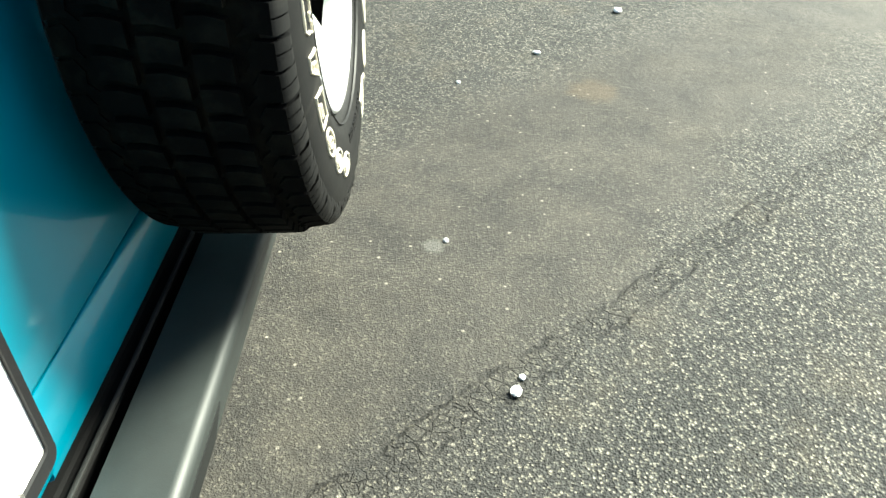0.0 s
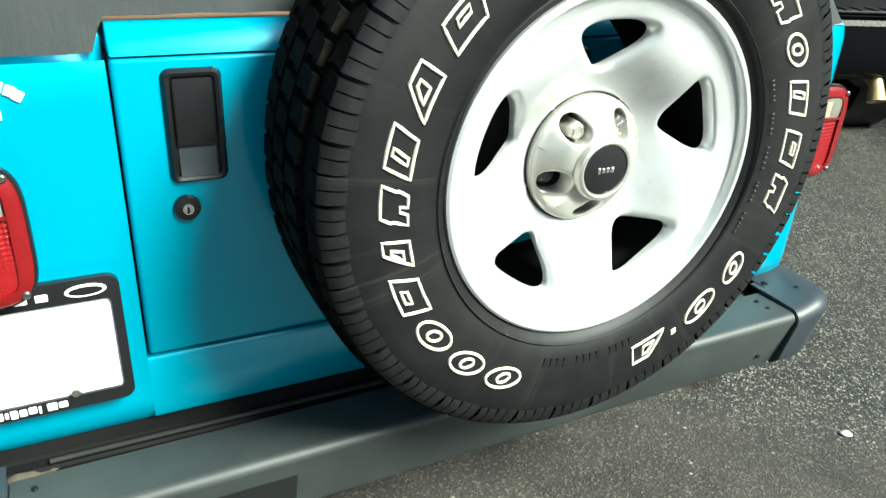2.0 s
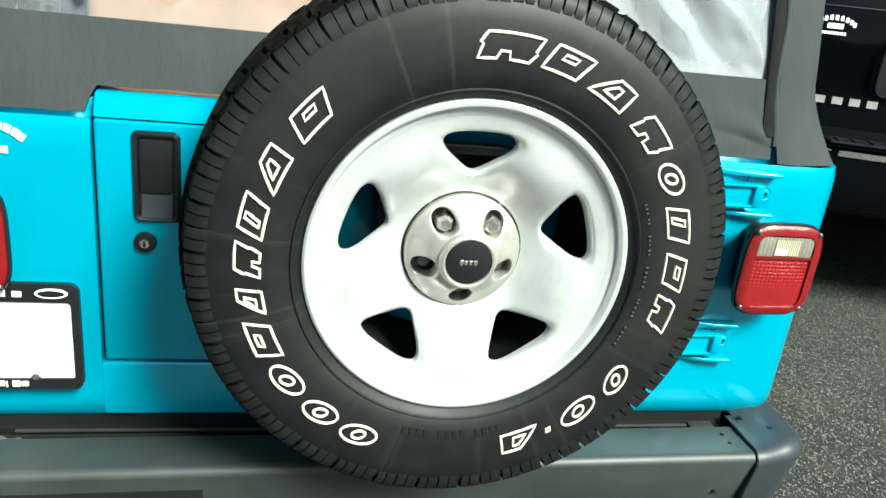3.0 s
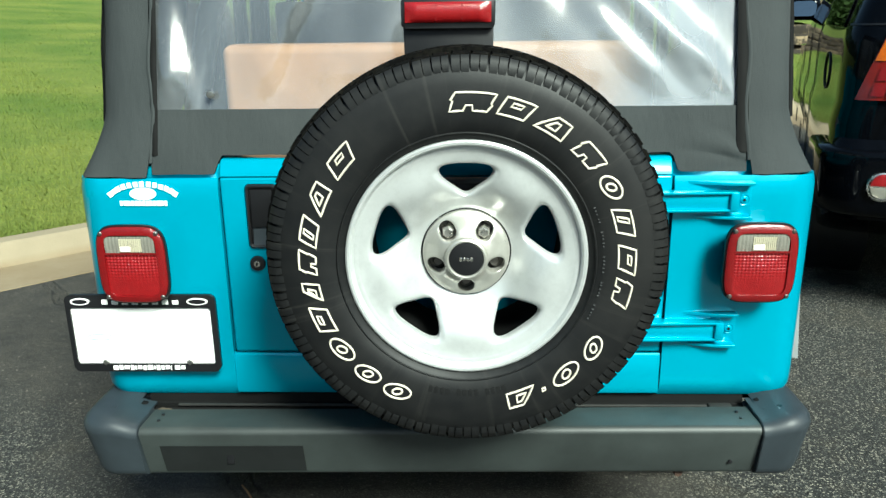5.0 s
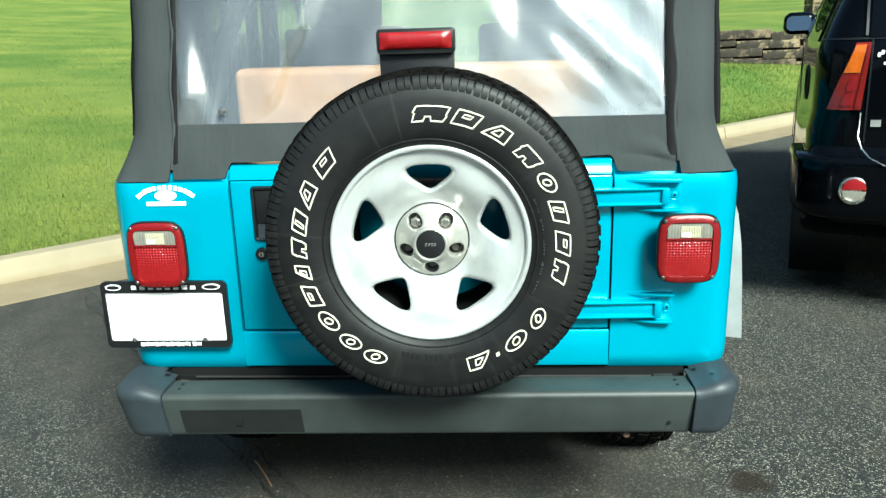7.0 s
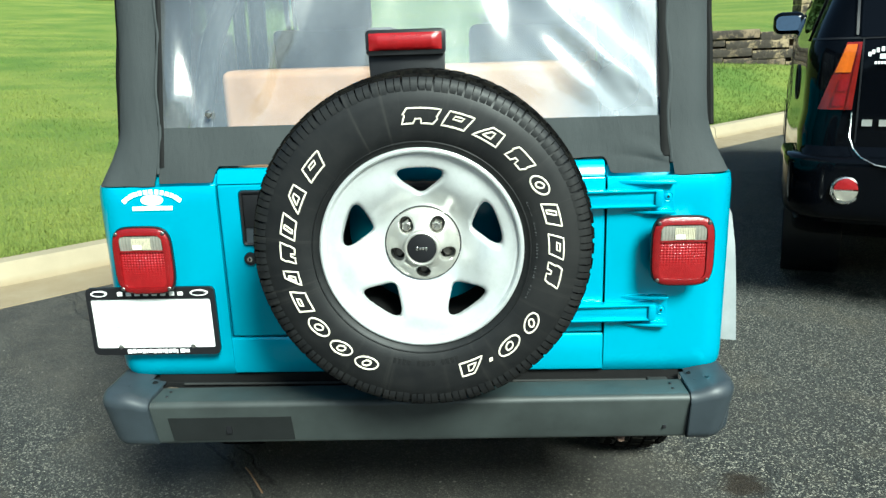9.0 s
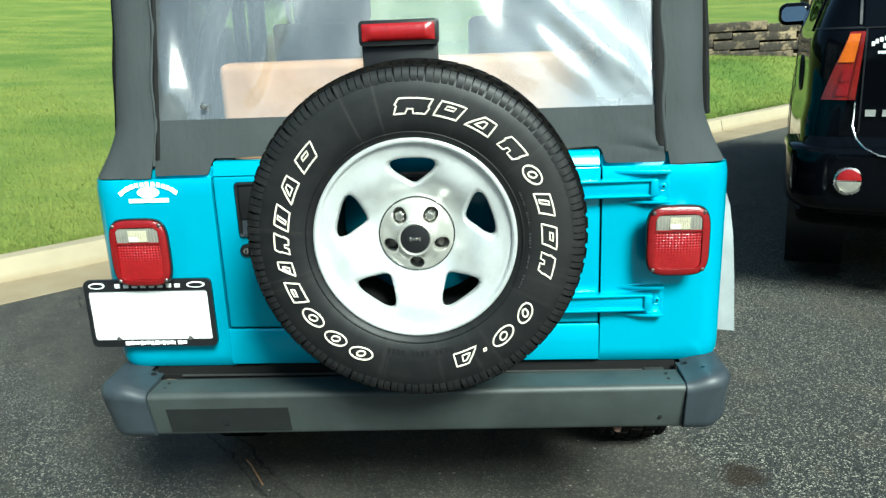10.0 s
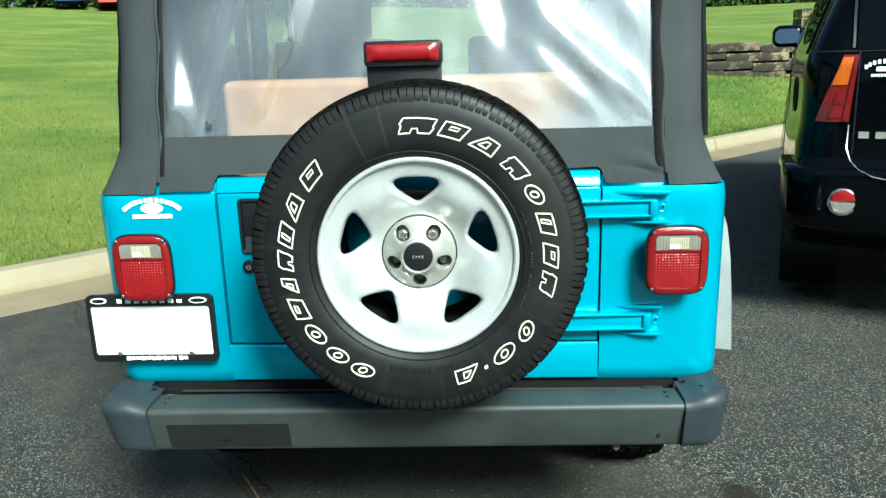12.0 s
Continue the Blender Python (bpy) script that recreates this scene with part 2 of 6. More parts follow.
def concrete_mat():
    m = Mat("kerb_concrete", (0.42, 0.38, 0.30), 0.85)
    m.color(m.mix(m.noise(2.2, 7.0, 0.65), (0.285, 0.240, 0.160), (0.175, 0.142, 0.093)))
    # sandy dirt lies in the gutter
    pos = m.t.nodes.new("ShaderNodeSeparateXYZ")
    m.link(m.co, pos.inputs[0])
    dirt = m.math('MULTIPLY', m.ramp(pos.outputs[2], [(0.014, 1.0), (0.06, 0.0)]), m.ramp(m.noise(3.0, 6.0, 0.7), [(0.30, 0.35), (0.65, 1.0)]))
    m.color(m.mix(dirt, m.b.inputs["Base Color"].links[0].from_socket, (0.17, 0.125, 0.070)))
    m.bump(m.noise(140.0, 5.0), 0.4, 0.004)
    return m.m


def lawn_mat(name, a, b, c):
    m = Mat(name, a, 0.85, 0.0, 0.25)
    big = m.noise(0.45, 6.0, 0.6, (1.0, 1.6, 1.0))
    fine = m.noise(24.0, 5.0, 0.7)
    m.color(m.mix(m.ramp(fine, [(0.35, 0.0), (0.7, 0.6)]), m.mix(m.ramp(big, [(0.35, 0.0), (0.65, 1.0)]), a, b), c))
    m.bump(m.noise(60.0, 5.0, 0.7), 0.8, 0.03)
    return m.m


def stone_mat():
    m = Mat("weathered_block", (0.2, 0.17, 0.13), 0.9)
    rnd = m.t.nodes.new("ShaderNodeObjectInfo").outputs["Random"]
    tone = m.mix(rnd, (0.27, 0.205, 0.120), (0.135, 0.100, 0.062))
    stain = m.ramp(m.noise(4.5, 6.0, 0.75), [(0.45, 0.0), (0.54, 1.0)])
    m.color(m.mix(stain, tone, (0.026, 0.020, 0.014)))
    m.bump(m.noise(22.0, 6.0, 0.7), 0.7, 0.03)
    return m.m


PAINT = paint_mat()
ASPHALT = asphalt_mat()
RUBBER = rubber_mat()
TREAD = tread_mat()
FABRIC = fabric_mat()
BUMPER = plastic_mat("bumper_black_steel", (0.020, 0.024, 0.023), 0.42, 0.62)
CAP = plastic_mat("bumper_cap_plastic", (0.017, 0.022, 0.027), 0.40, 0.58, 300.0)
BLACK = plastic_mat("black_plastic", (0.006, 0.006, 0.007), 0.3, 0.5, 500.0, 0.35)
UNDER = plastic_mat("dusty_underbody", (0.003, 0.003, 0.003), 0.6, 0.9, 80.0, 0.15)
PAD = plastic_mat("dull_black_tape", (0.006, 0.007, 0.007), 0.6, 0.8, 500.0, 0.3)
GREY = plastic_mat("grey_flare_plastic", (0.13, 0.14, 0.142), 0.5, 0.7)
ALLOY = metal_mat("silver_alloy", (0.62, 0.63, 0.625), 0.28, 0.42, 0.55)
HUB = metal_mat("hub_cover_paint", (0.50, 0.485, 0.44), 0.3, 0.5, 0.7)
CHROME = metal_mat("steel_nut", (0.72, 0.70, 0.66), 0.15, 0.4, 1.0)
DIRT = plastic_mat("sandy_dirt", (0.040, 0.031, 0.020), 0.8, 0.95, 60.0)
RUST = plastic_mat("rusty_steel", (0.08, 0.045, 0.03), 0.6, 0.9, 120.0)
PRINT = plastic_mat("glint_moulded_print", (0.055, 0.057, 0.058), 0.45, 0.7, 300.0)
EXHAUST = metal_mat("scorched_steel", (0.52, 0.36, 0.17), 0.35, 0.6, 0.6)
SCREW = metal_mat("dark_screw", (0.16, 0.15, 0.14), 0.3, 0.5, 0.9)
RAIL = plastic_mat("dusty_rail_steel", (0.016, 0.016, 0.015), 0.5, 0.75, 150.0, 0.4)
BULB = plastic_mat("pale_bulb", (0.36, 0.33, 0.24), 0.2, 0.4)
TWIG = plastic_mat("dry_twig", (0.17, 0.095, 0.045), 0.7, 0.9, 90.0)
WHITE = plastic_mat("white_print", (0.74, 0.74, 0.72), 0.4, 0.6)
BLUEGLARE = plastic_mat("pale_blue_glare", (0.25, 0.36, 0.55), 0.4, 0.6)
RAISED = plastic_mat("raised_white_rubber", (0.58, 0.53, 0.43), 0.5, 0.7)
RED = lens_mat("red_lens", (0.28, 0.007, 0.010), 420.0, 0.12)
REDRIM = lens_mat("red_lens_rim", (0.19, 0.004, 0.006), 900.0, 0.05)
CLEAR = lens_mat("clear_lens", (0.42, 0.40, 0.34), 320.0, 0.5)
DEEPRED = lens_mat("deep_red_lens", (0.20, 0.008, 0.005), 200.0, 0.10)
AMBER = lens_mat("amber_lens", (0.62, 0.13, 0.008), 200.0, 0.15)
VINYL = vinyl_mat()
GLASS = glass_mat("window_glass", (0.82, 0.88, 0.85))
DARKGLASS = glass_mat("privacy_glass", (0.05, 0.055, 0.06))
TAN = plastic_mat("tan_seat_vinyl", (0.35, 0.19, 0.105), 0.5, 0.7, 60.0)
BROWN = plastic_mat("brown_seat_cloth", (0.20, 0.14, 0.11), 0.8, 0.95, 200.0)
CONCRETE = concrete_mat()
LAWN = lawn_mat("lawn_soil", (0.084, 0.137, 0.021), (0.195, 0.220, 0.043), (0.050, 0.088, 0.015))
BLADES = lawn_mat("grass_blades", (0.094, 0.150, 0.024), (0.210, 0.235, 0.048), (0.058, 0.098, 0.018))
LEAF = lawn_mat("hedge_leaves", (0.03, 0.06, 0.012), (0.05, 0.09, 0.02), (0.015, 0.035, 0.008))
STONE = stone_mat()


def suv_paint():
    m = Mat("black_blue_paint", (0.0014, 0.0018, 0.0028), 0.15, 0.0, 0.14, 0.0)
    m.rough(m.noise(8.0, 5.0), 0.04, 0.10)
    return m.m


SUVPAINT = suv_paint()
MIRROR = metal_mat("mirror_face", (0.22, 0.26, 0.30), 0.02, 0.05, 1.0)


# ---- building helpers ----
def part(name, bm, material, parent=None, label="", smooth=True, angle=40):
    """One mesh object from a bmesh, under its thing."""
    bmesh.ops.recalc_face_normals(bm, faces=bm.faces)
    me = bpy.data.meshes.new(name)
    bm.to_mesh(me)
    bm.free()
    return finish(name, me, material, parent, label, smooth, angle)


def finish(name, me, material, parent=None, label="", smooth=True, angle=40):
    me.materials.append(material)
    if smooth:
        me.shade_smooth()
        me.set_sharp_from_angle(angle=radians(angle))
    ob = new(name, me)
    if parent is not None:
        ob.parent = parent
    return tagged(ob, label)


def thing(name, m, label, category, group="", kind=""):
    ob = new(name)
    ob.matrix_world = m
    return tagged(ob, label, category, group, kind)


def box(x0, x1, y0, y1, z0, z1, bevel=0.0, segs=2, bm=None):
    own = bm or bmesh.new()
    made = bmesh.ops.create_cube(own, size=1.0, matrix=Matrix.LocRotScale(((x0 + x1) / 2, (y0 + y1) / 2, (z0 + z1) / 2), None, (abs(x1 - x0), abs(y1 - y0), abs(z1 - z0))))
    if bevel:
        edges = list({e for v in made["verts"] for e in v.link_edges})
        bmesh.ops.bevel(own, geom=edges, offset=bevel, segments=segs, affect='EDGES', profile=0.5)
    return own


def prism(points, axis, a, b, bevel=0.0, segs=2, bm=None):
    """A polygon in the two other axes, drawn out along an axis from a to b."""
    own = bm or bmesh.new()
    order = {"x": lambda p, h: (h, p[0], p[1]), "y": lambda p, h: (p[0], h, p[1]), "z": lambda p, h: (p[0], p[1], h)}[axis]
    lo = [own.verts.new(order(p, a)) for p in points]
    hi = [own.verts.new(order(p, b)) for p in points]
    n = len(points)
    faces = [own.faces.new(lo), own.faces.new(hi[::-1])]
    faces += [own.faces.new((lo[i], lo[(i + 1) % n], hi[(i + 1) % n], hi[i])) for i in range(n)]
    if bevel:
        bmesh.ops.bevel(own, geom=list(faces[0].edges) + list(faces[1].edges), offset=bevel, segments=segs, affect='EDGES', profile=0.5)
    return own


def lathe(profile, segs=64, cx=0.0, cz=0.0, bm=None, closed=False):
    """Turns (radius, y) points about the y axis through (cx, cz)."""
    own = bm or bmesh.new()
    rows = []
    for r, y in profile:
        if r < 1e-6:
            rows.append([own.verts.new((cx, y, cz))] * segs)
        else:
            rows.append([own.verts.new((cx + r * math.sin(2 * math.pi * k / segs), y, cz + r * math.cos(2 * math.pi * k / segs))) for k in range(segs)])
    pairs = list(zip(rows, rows[1:])) + ([(rows[-1], rows[0])] if closed else [])
    for one, two in pairs:
        for k in range(segs):
            quad = []
            for v in (one[k], one[(k + 1) % segs], two[(k + 1) % segs], two[k]):
                if v not in quad:
                    quad.append(v)
            if len(quad) > 2:
                own.faces.new(quad)
    return own


def grid(nu, nv, place, bm=None):
    """A sheet of nu by nv cells; place(u, v) with u and v from 0 to 1."""
    own = bm or bmesh.new()
    rows = [[own.verts.new(place(i / nu, j / nv)) for j in range(nv + 1)] for i in range(nu + 1)]
    for i in range(nu):
        for j in range(nv):
            own.faces.new((rows[i][j], rows[i + 1][j], rows[i + 1][j + 1], rows[i][j + 1]))
    return own


def thicken(ob, depth, offset=0.0):
    mod = ob.modifiers.new("thickness", 'SOLIDIFY')
    mod.thickness, mod.offset = depth, offset
    # the sheet's border stays a crisp edge
    shared = {}
    for face in ob.data.polygons:
        for key in face.edge_keys:
            shared[key] = shared.get(key, 0) + 1
    for e in ob.data.edges:
        if shared.get(e.key, 0) < 2:
            e.use_edge_sharp = True
    return ob


def tube(points, radius, bm=None, sides=8, closed=False):
    """A round bar along points."""
    own = bm or bmesh.new()
    pts = [Vector(p) for p in points]
    n = len(pts)
    rings = []
    for i, p in enumerate(pts):
        a = pts[(i - 1) % n] if closed or i else p
        b = pts[(i + 1) % n] if closed or i < n - 1 else p
        way = (b - a).normalized()
        side = way.cross(Vector((0, 1, 0.01))).normalized()
        if side.length < 0.1:
            side = way.cross(Vector((1, 0, 0))).normalized()
        up = side.cross(way)
        rings.append([own.verts.new(p + radius * (math.cos(2 * math.pi * k / sides) * side + math.sin(2 * math.pi * k / sides) * up)) for k in range(sides)])
    for i in range(n if closed else n - 1):
        one, two = rings[i], rings[(i + 1) % n]
        for k in range(sides):
            own.faces.new((one[k], one[(k + 1) % sides], two[(k + 1) % sides], two[k]))
    if not closed:
        own.faces.new(rings[0][::-1])
        own.faces.new(rings[-1])
    return own


def rounded(x0, x1, z0, z1, r, segs=6, top=0.0):
    """A rounded rectangle as (x, z) points; top: how much narrower each side is at the top."""
    pts = []
    for cx, cz, a0 in ((x1 - r, z1 - r, 0), (x0 + r, z1 - r, 90), (x0 + r, z0 + r, 180), (x1 - r, z0 + r, 270)):
        for k in range(segs + 1):
            a = radians(a0 + 90 * k / segs)
            x, z = cx + r * math.cos(a), cz + r * math.sin(a)
            f = (z - z0) / (z1 - z0) * top
            pts.append((x + (f if x < (x0 + x1) / 2 else -f), z))
    return pts


def smooth01(x, a, b):
    t = min(1.0, max(0.0, (x - a) / (b - a)))
    return t * t * (3 - 2 * t)


# ---- setting ----
KERB_A, KERB_W = Vector((-2.40, 2.37)), Vector((0.745, 0.667)).normalized()
KERB_N = Vector((-KERB_W.y, KERB_W.x))


WALL_Y = 12.55


def kerb_xy(along, off):
    """Plan place so far along the kerb's front edge and so far behind it."""
    p = KERB_A + KERB_W * along + KERB_N * off
    return p.x, p.y


def kerb_off(x, y):
    return (Vector((x, y)) - KERB_A).dot(KERB_N)


def lawn_z(x, y):
    d = kerb_off(x, y) - 0.60
    z = 0.15 + 0.075 * d + 0.0006 * d * d
    # a bank runs up to the retaining wall
    z += 0.37 * smooth01(d, 0.0, 1.7) * smooth01(x, 0.3, 2.2)
    return z + 0.03 * noise.noise((x * 0.25, y * 0.25, 0.0))


def terrace_z(x, y):
    """The upper lawn: level with the wall's top at its edge, then rising evenly."""
    k = smooth01(y, WALL_Y, WALL_Y + 5)
    return (lawn_z(x, WALL_Y) + 0.525) * (1 - k) + 1.215 * k + 0.0656 * (y - WALL_Y)


def build_setting():
    bm = bmesh.new()
    # the lot is finely divided near the cars only
    grid(10, 10, lambda u, v: (-400 + 800 * u, -400 + 800 * v, 0.0), bm)
    tagged(part("ground", bm, ASPHALT, None, "worn grey asphalt parking lot with cracks and oil stains"), kind="structure", category="asphalt")

    # gutter pan and kerb, cast in lengths of three metres
    profile = [(0.0, -0.02), (0.0, 0.006), (0.43, 0.012), (0.445, 0.03), (0.465, 0.125), (0.485, 0.148), (0.60, 0.152), (0.60, -0.02)]
    kerb = thing("kerb", Matrix.Identity(4), "pale sunlit concrete kerb with a gutter along the lawn", "kerb", kind="structure")
    for n in range(-8, 12):
        a, b = n * 3.0 + 1.706, n * 3.0 + 4.694
        bm = bmesh.new()
        cells = 10
        rows = []
        for k in range(cells + 1):
            s = a + (b - a) * k / cells
            rows.append([bm.verts.new((*kerb_xy(s, o + 0.004 * noise.noise((s * 2, o * 9, z * 9))), z + 0.003 * noise.noise((s * 3, o * 5, 4)))) for o, z in profile])
        for one, two in zip(rows, rows[1:]):
            for k in range(len(profile)):
                bm.faces.new((one[k], one[(k + 1) % len(profile)], two[(k + 1) % len(profile)], two[k]))
        bm.faces.new(rows[0])
        bm.faces.new(rows[-1][::-1])
        part("kerb_length", bm, CONCRETE, kerb)

    # the lawn rises from the kerb
    def lawn(u, v):
        along, off = -30 + 80 * u, 0.60 + 46 * v ** 1.7
        x, y = kerb_xy(along, off)
        return x, y, lawn_z(x, y)
    bm = grid(150, 90, lawn)
    tagged(part("lawn", bm, LAWN, None, "sunlit mown green lawn rising from the kerb"), kind="structure", category="lawn")

    # an upper terrace behind the retaining wall
    def terrace(u, v):
        x, y = 0.7 + 26 * u, WALL_Y + 0.05 + 26 * v ** 1.5
        return x, y, terrace_z(x, y)
    bm = grid(60, 50, terrace)
    tagged(part("lawn_terrace", bm, LAWN, None, "sunlit upper lawn behind the retaining wall"), kind="structure", category="lawn")

    rnd = random.Random(4)
    verts, faces = [], []

    def blade(x, y, h, w):
        z, a = lawn_z(x, y) - 0.005, rnd.uniform(0, 6.283)
        dx, dy = math.cos(a) * w, math.sin(a) * w
        lx, ly = rnd.uniform(-1, 1) * h * 0.6, rnd.uniform(-1, 1) * h * 0.6
        n = len(verts)
        verts.extend([(x - dx, y - dy, z), (x + dx, y + dy, z), (x + lx, y + ly, z + h)])
        faces.append((n, n + 1, n + 2))
    for _ in range(70000):
        along, off = rnd.uniform(-7, 2), 0.6 + 9 * rnd.random() ** 1.8
        blade(*kerb_xy(along, off), rnd.uniform(0.02, 0.055), rnd.uniform(0.003, 0.007))
    for _ in range(50000):
        along, off = rnd.uniform(3, 14), 0.6 + 8 * rnd.random() ** 1.6
        blade(*kerb_xy(along, off), rnd.uniform(0.02, 0.06), rnd.uniform(0.004, 0.008))
    for _ in range(60000):
        along, off = rnd.uniform(-22, 6), 5 + 24 * rnd.random() ** 1.3
        blade(*kerb_xy(along, off), rnd.uniform(0.02, 0.04), rnd.uniform(0.006, 0.012))
    me = bpy.data.meshes.new("grass")
    me.from_pydata(verts, [], faces)
    tagged(finish("grass", me, BLADES, None, "short sunlit green grass blades on the lawn", False), category="grass", kind="stuff")

    # leaves of a dark hedge far up the slope
    verts, faces = [], []
    for _ in range(15000):
        along, top = rnd.uniform(-24, 30), 3.0
        x, y = kerb_xy(along, 46 + rnd.uniform(-1.2, 1.2))
        z = lawn_z(x, y) + top * rnd.random() ** 0.7 * (0.75 + 0.3 * noise.noise((along * 0.35, 0, 0)))
        s = rnd.uniform(0.12, 0.3)
        n = len(verts)
        o = [Vector((rnd.uniform(-1, 1), rnd.uniform(-1, 1), rnd.uniform(-1, 1))) * s for _ in range(4)]
        verts.extend([tuple(Vector((x, y, z)) + q) for q in o])
        faces.extend([(n, n + 1, n + 2), (n + 1, n + 2, n + 3)])
    for _ in range(12000):
        x, y = rnd.uniform(1, 27), 38 + rnd.uniform(-0.8, 0.8)
        z = 2.75 + 2.2 * rnd.random()
        s = rnd.uniform(0.12, 0.3)
        n = len(verts)
        verts.extend([tuple(Vector((x, y, z)) + Vector((rnd.uniform(-1, 1), rnd.uniform(-1, 1), rnd.uniform(-1, 1))) * s) for _ in range(4)])
        faces.extend([(n, n + 1, n + 2), (n + 1, n + 2, n + 3)])
    me = bpy.data.meshes.new("hedge")
    me.from_pydata(verts, [], faces)
    tagged(finish("hedge", me, LEAF, None, "dark green hedge at the top of the lawn", False), category="hedge", kind="stuff")


def build_added_woods():
    """Dark trees added round the lot and beyond the lawn, mostly unseen: they close the place and stand in its
    reflections.
    """
    rnd = random.Random(8)
    verts, faces = [], []
    for _ in range(26000):
        a = radians(rnd.uniform(150, 372))
        far = 42 + rnd.uniform(-3, 3)
        top = 7.5 + 3.5 * noise.noise((a * 9, 0, 0)) + 1.5 * noise.noise((a * 31, 0, 2))
        p = Vector((far * math.cos(a), far * math.sin(a), top * rnd.random() ** 0.8))
        s = rnd.uniform(0.3, 0.9)
        n = len(verts)
        verts.extend([tuple(p + Vector((rnd.uniform(-1, 1), rnd.uniform(-1, 1), rnd.uniform(-1, 1))) * s) for _ in range(4)])
        faces.extend([(n, n + 1, n + 2), (n + 1, n + 2, n + 3)])
    # a taller line stands beyond the lawn, its height added to block the low sky
    for _ in range(16000):
        a = radians(rnd.uniform(10, 152))
        far = 66 + rnd.uniform(-4, 4)
        top = 15 + 4 * noise.noise((a * 7, 1, 0)) + 2 * noise.noise((a * 23, 0, 5))
        p = Vector((far * math.cos(a), far * math.sin(a), 1.0 + top * rnd.random() ** 0.8))
        s = rnd.uniform(0.5, 1.3)
        n = len(verts)
        verts.extend([tuple(p + Vector((rnd.uniform(-1, 1), rnd.uniform(-1, 1), rnd.uniform(-1, 1))) * s) for _ in range(4)])
        faces.extend([(n, n + 1, n + 2), (n + 1, n + 2, n + 3)])
    me = bpy.data.meshes.new("added_woods")
    me.from_pydata(verts, [], faces)
    tagged(finish("added_woods", me, LEAF, None, "dark green trees added far round the parking lot, mostly out of view", False), category="trees", kind="stuff")


def build_pebbles():
    rnd = random.Random(11)
    for x, y, s in ((1.086, -0.004, 0.012), (0.66, -0.385, 0.008), (0.123, -0.528, 0.013), (1.64, -0.435, 0.009), (0.165, -0.545, 0.008), (1.25, -0.05, 0.012), (1.9, -0.75, 0.014), (2.35, -1.15, 0.02)):
        bm = bmesh.new()
        bmesh.ops.create_icosphere(bm, subdivisions=2, radius=s)
        for v in bm.verts:
            v.co = Vector((v.co.x * 1.2, v.co.y * 0.9, v.co.z * 0.55)) * (1 + 0.35 * noise.noise(v.co * 90 + Vector((x, y, 0)) * 7))
        ob = part("pebble", bm, WHITE)
        ob.matrix_world = pose(x, y, s * 0.45, 0, 0, rnd.uniform(0, 360))
        tagged(ob, "small white pebble lying on the asphalt", "pebble", "pebbles on the asphalt")


def build_twig():
    pts = [(-0.690, 0.486, 0.006), (-0.668, 0.455, 0.010), (-0.640, 0.412, 0.009), (-0.615, 0.370, 0.012), (-0.592, 0.337, 0.006)]
    bm = tube(pts, 0.003, None, 6)
    tagged(part("twig", bm, TWIG), "dry orange-brown twig lying on the asphalt", "twig")


# ---- jeep ----
TILT = pose(-0.014, 0, 0, 0, 0.8, 0)
LEFT, RIGHT, TOP, BOTTOM = -0.788, 0.696, 1.036, 0.562
MID = (LEFT + RIGHT) / 2
GATE_L, GATE_R, GATE_B = -0.495, 0.410, 0.660
AXLE_Y, FRONT_AXLE = 0.71, 3.08


def rear_y(z):
    """How far forward the sloping rear window lies at a height."""
    return 0.022 + 0.26 * (z - 1.05)


def quarter_panel(jeep, side):
    """Rear corner, side wall and wheel arch of the tub on one side."""
    edge, inner = (LEFT, GATE_L - 0.001) if side < 0 else (RIGHT, GATE_R + 0.001)
    r = 0.055
    path = [(inner + (edge - side * r - inner) * k / 8, 0.0) for k in range(9)]
    path += [(edge - side * r + side * r * math.sin(radians(a)), r - r * math.cos(radians(a))) for a in range(10, 91, 10)]
    path += [(edge, r + 0.05 + 0.03 * k) for k in range(0, 44)]

    def low(y):
        d = abs(y - AXLE_Y)
        return max(BOTTOM, 0.36 + math.sqrt(0.43 ** 2 - d * d)) if d < 0.43 else BOTTOM

    def place(u, v):
        x, y = path[round(u * (len(path) - 1))]
        z0 = low(y)
        # the lower and upper rims roll slightly inwards
        roll = 0.016 * (max(0, 0.06 - v) / 0.06) ** 2 + 0.006 * (max(0, v - 0.94) / 0.06) ** 2
        return x - side * roll * smooth01(y, 0, 0.06), y + roll * (1 - smooth01(y, 0, 0.06)), z0 + (TOP - z0) * v
    ob = part("quarter_panel", grid(len(path) - 1, 24, place), PAINT, jeep, "turquoise painted rear quarter panel")
    return thicken(ob, 0.018)


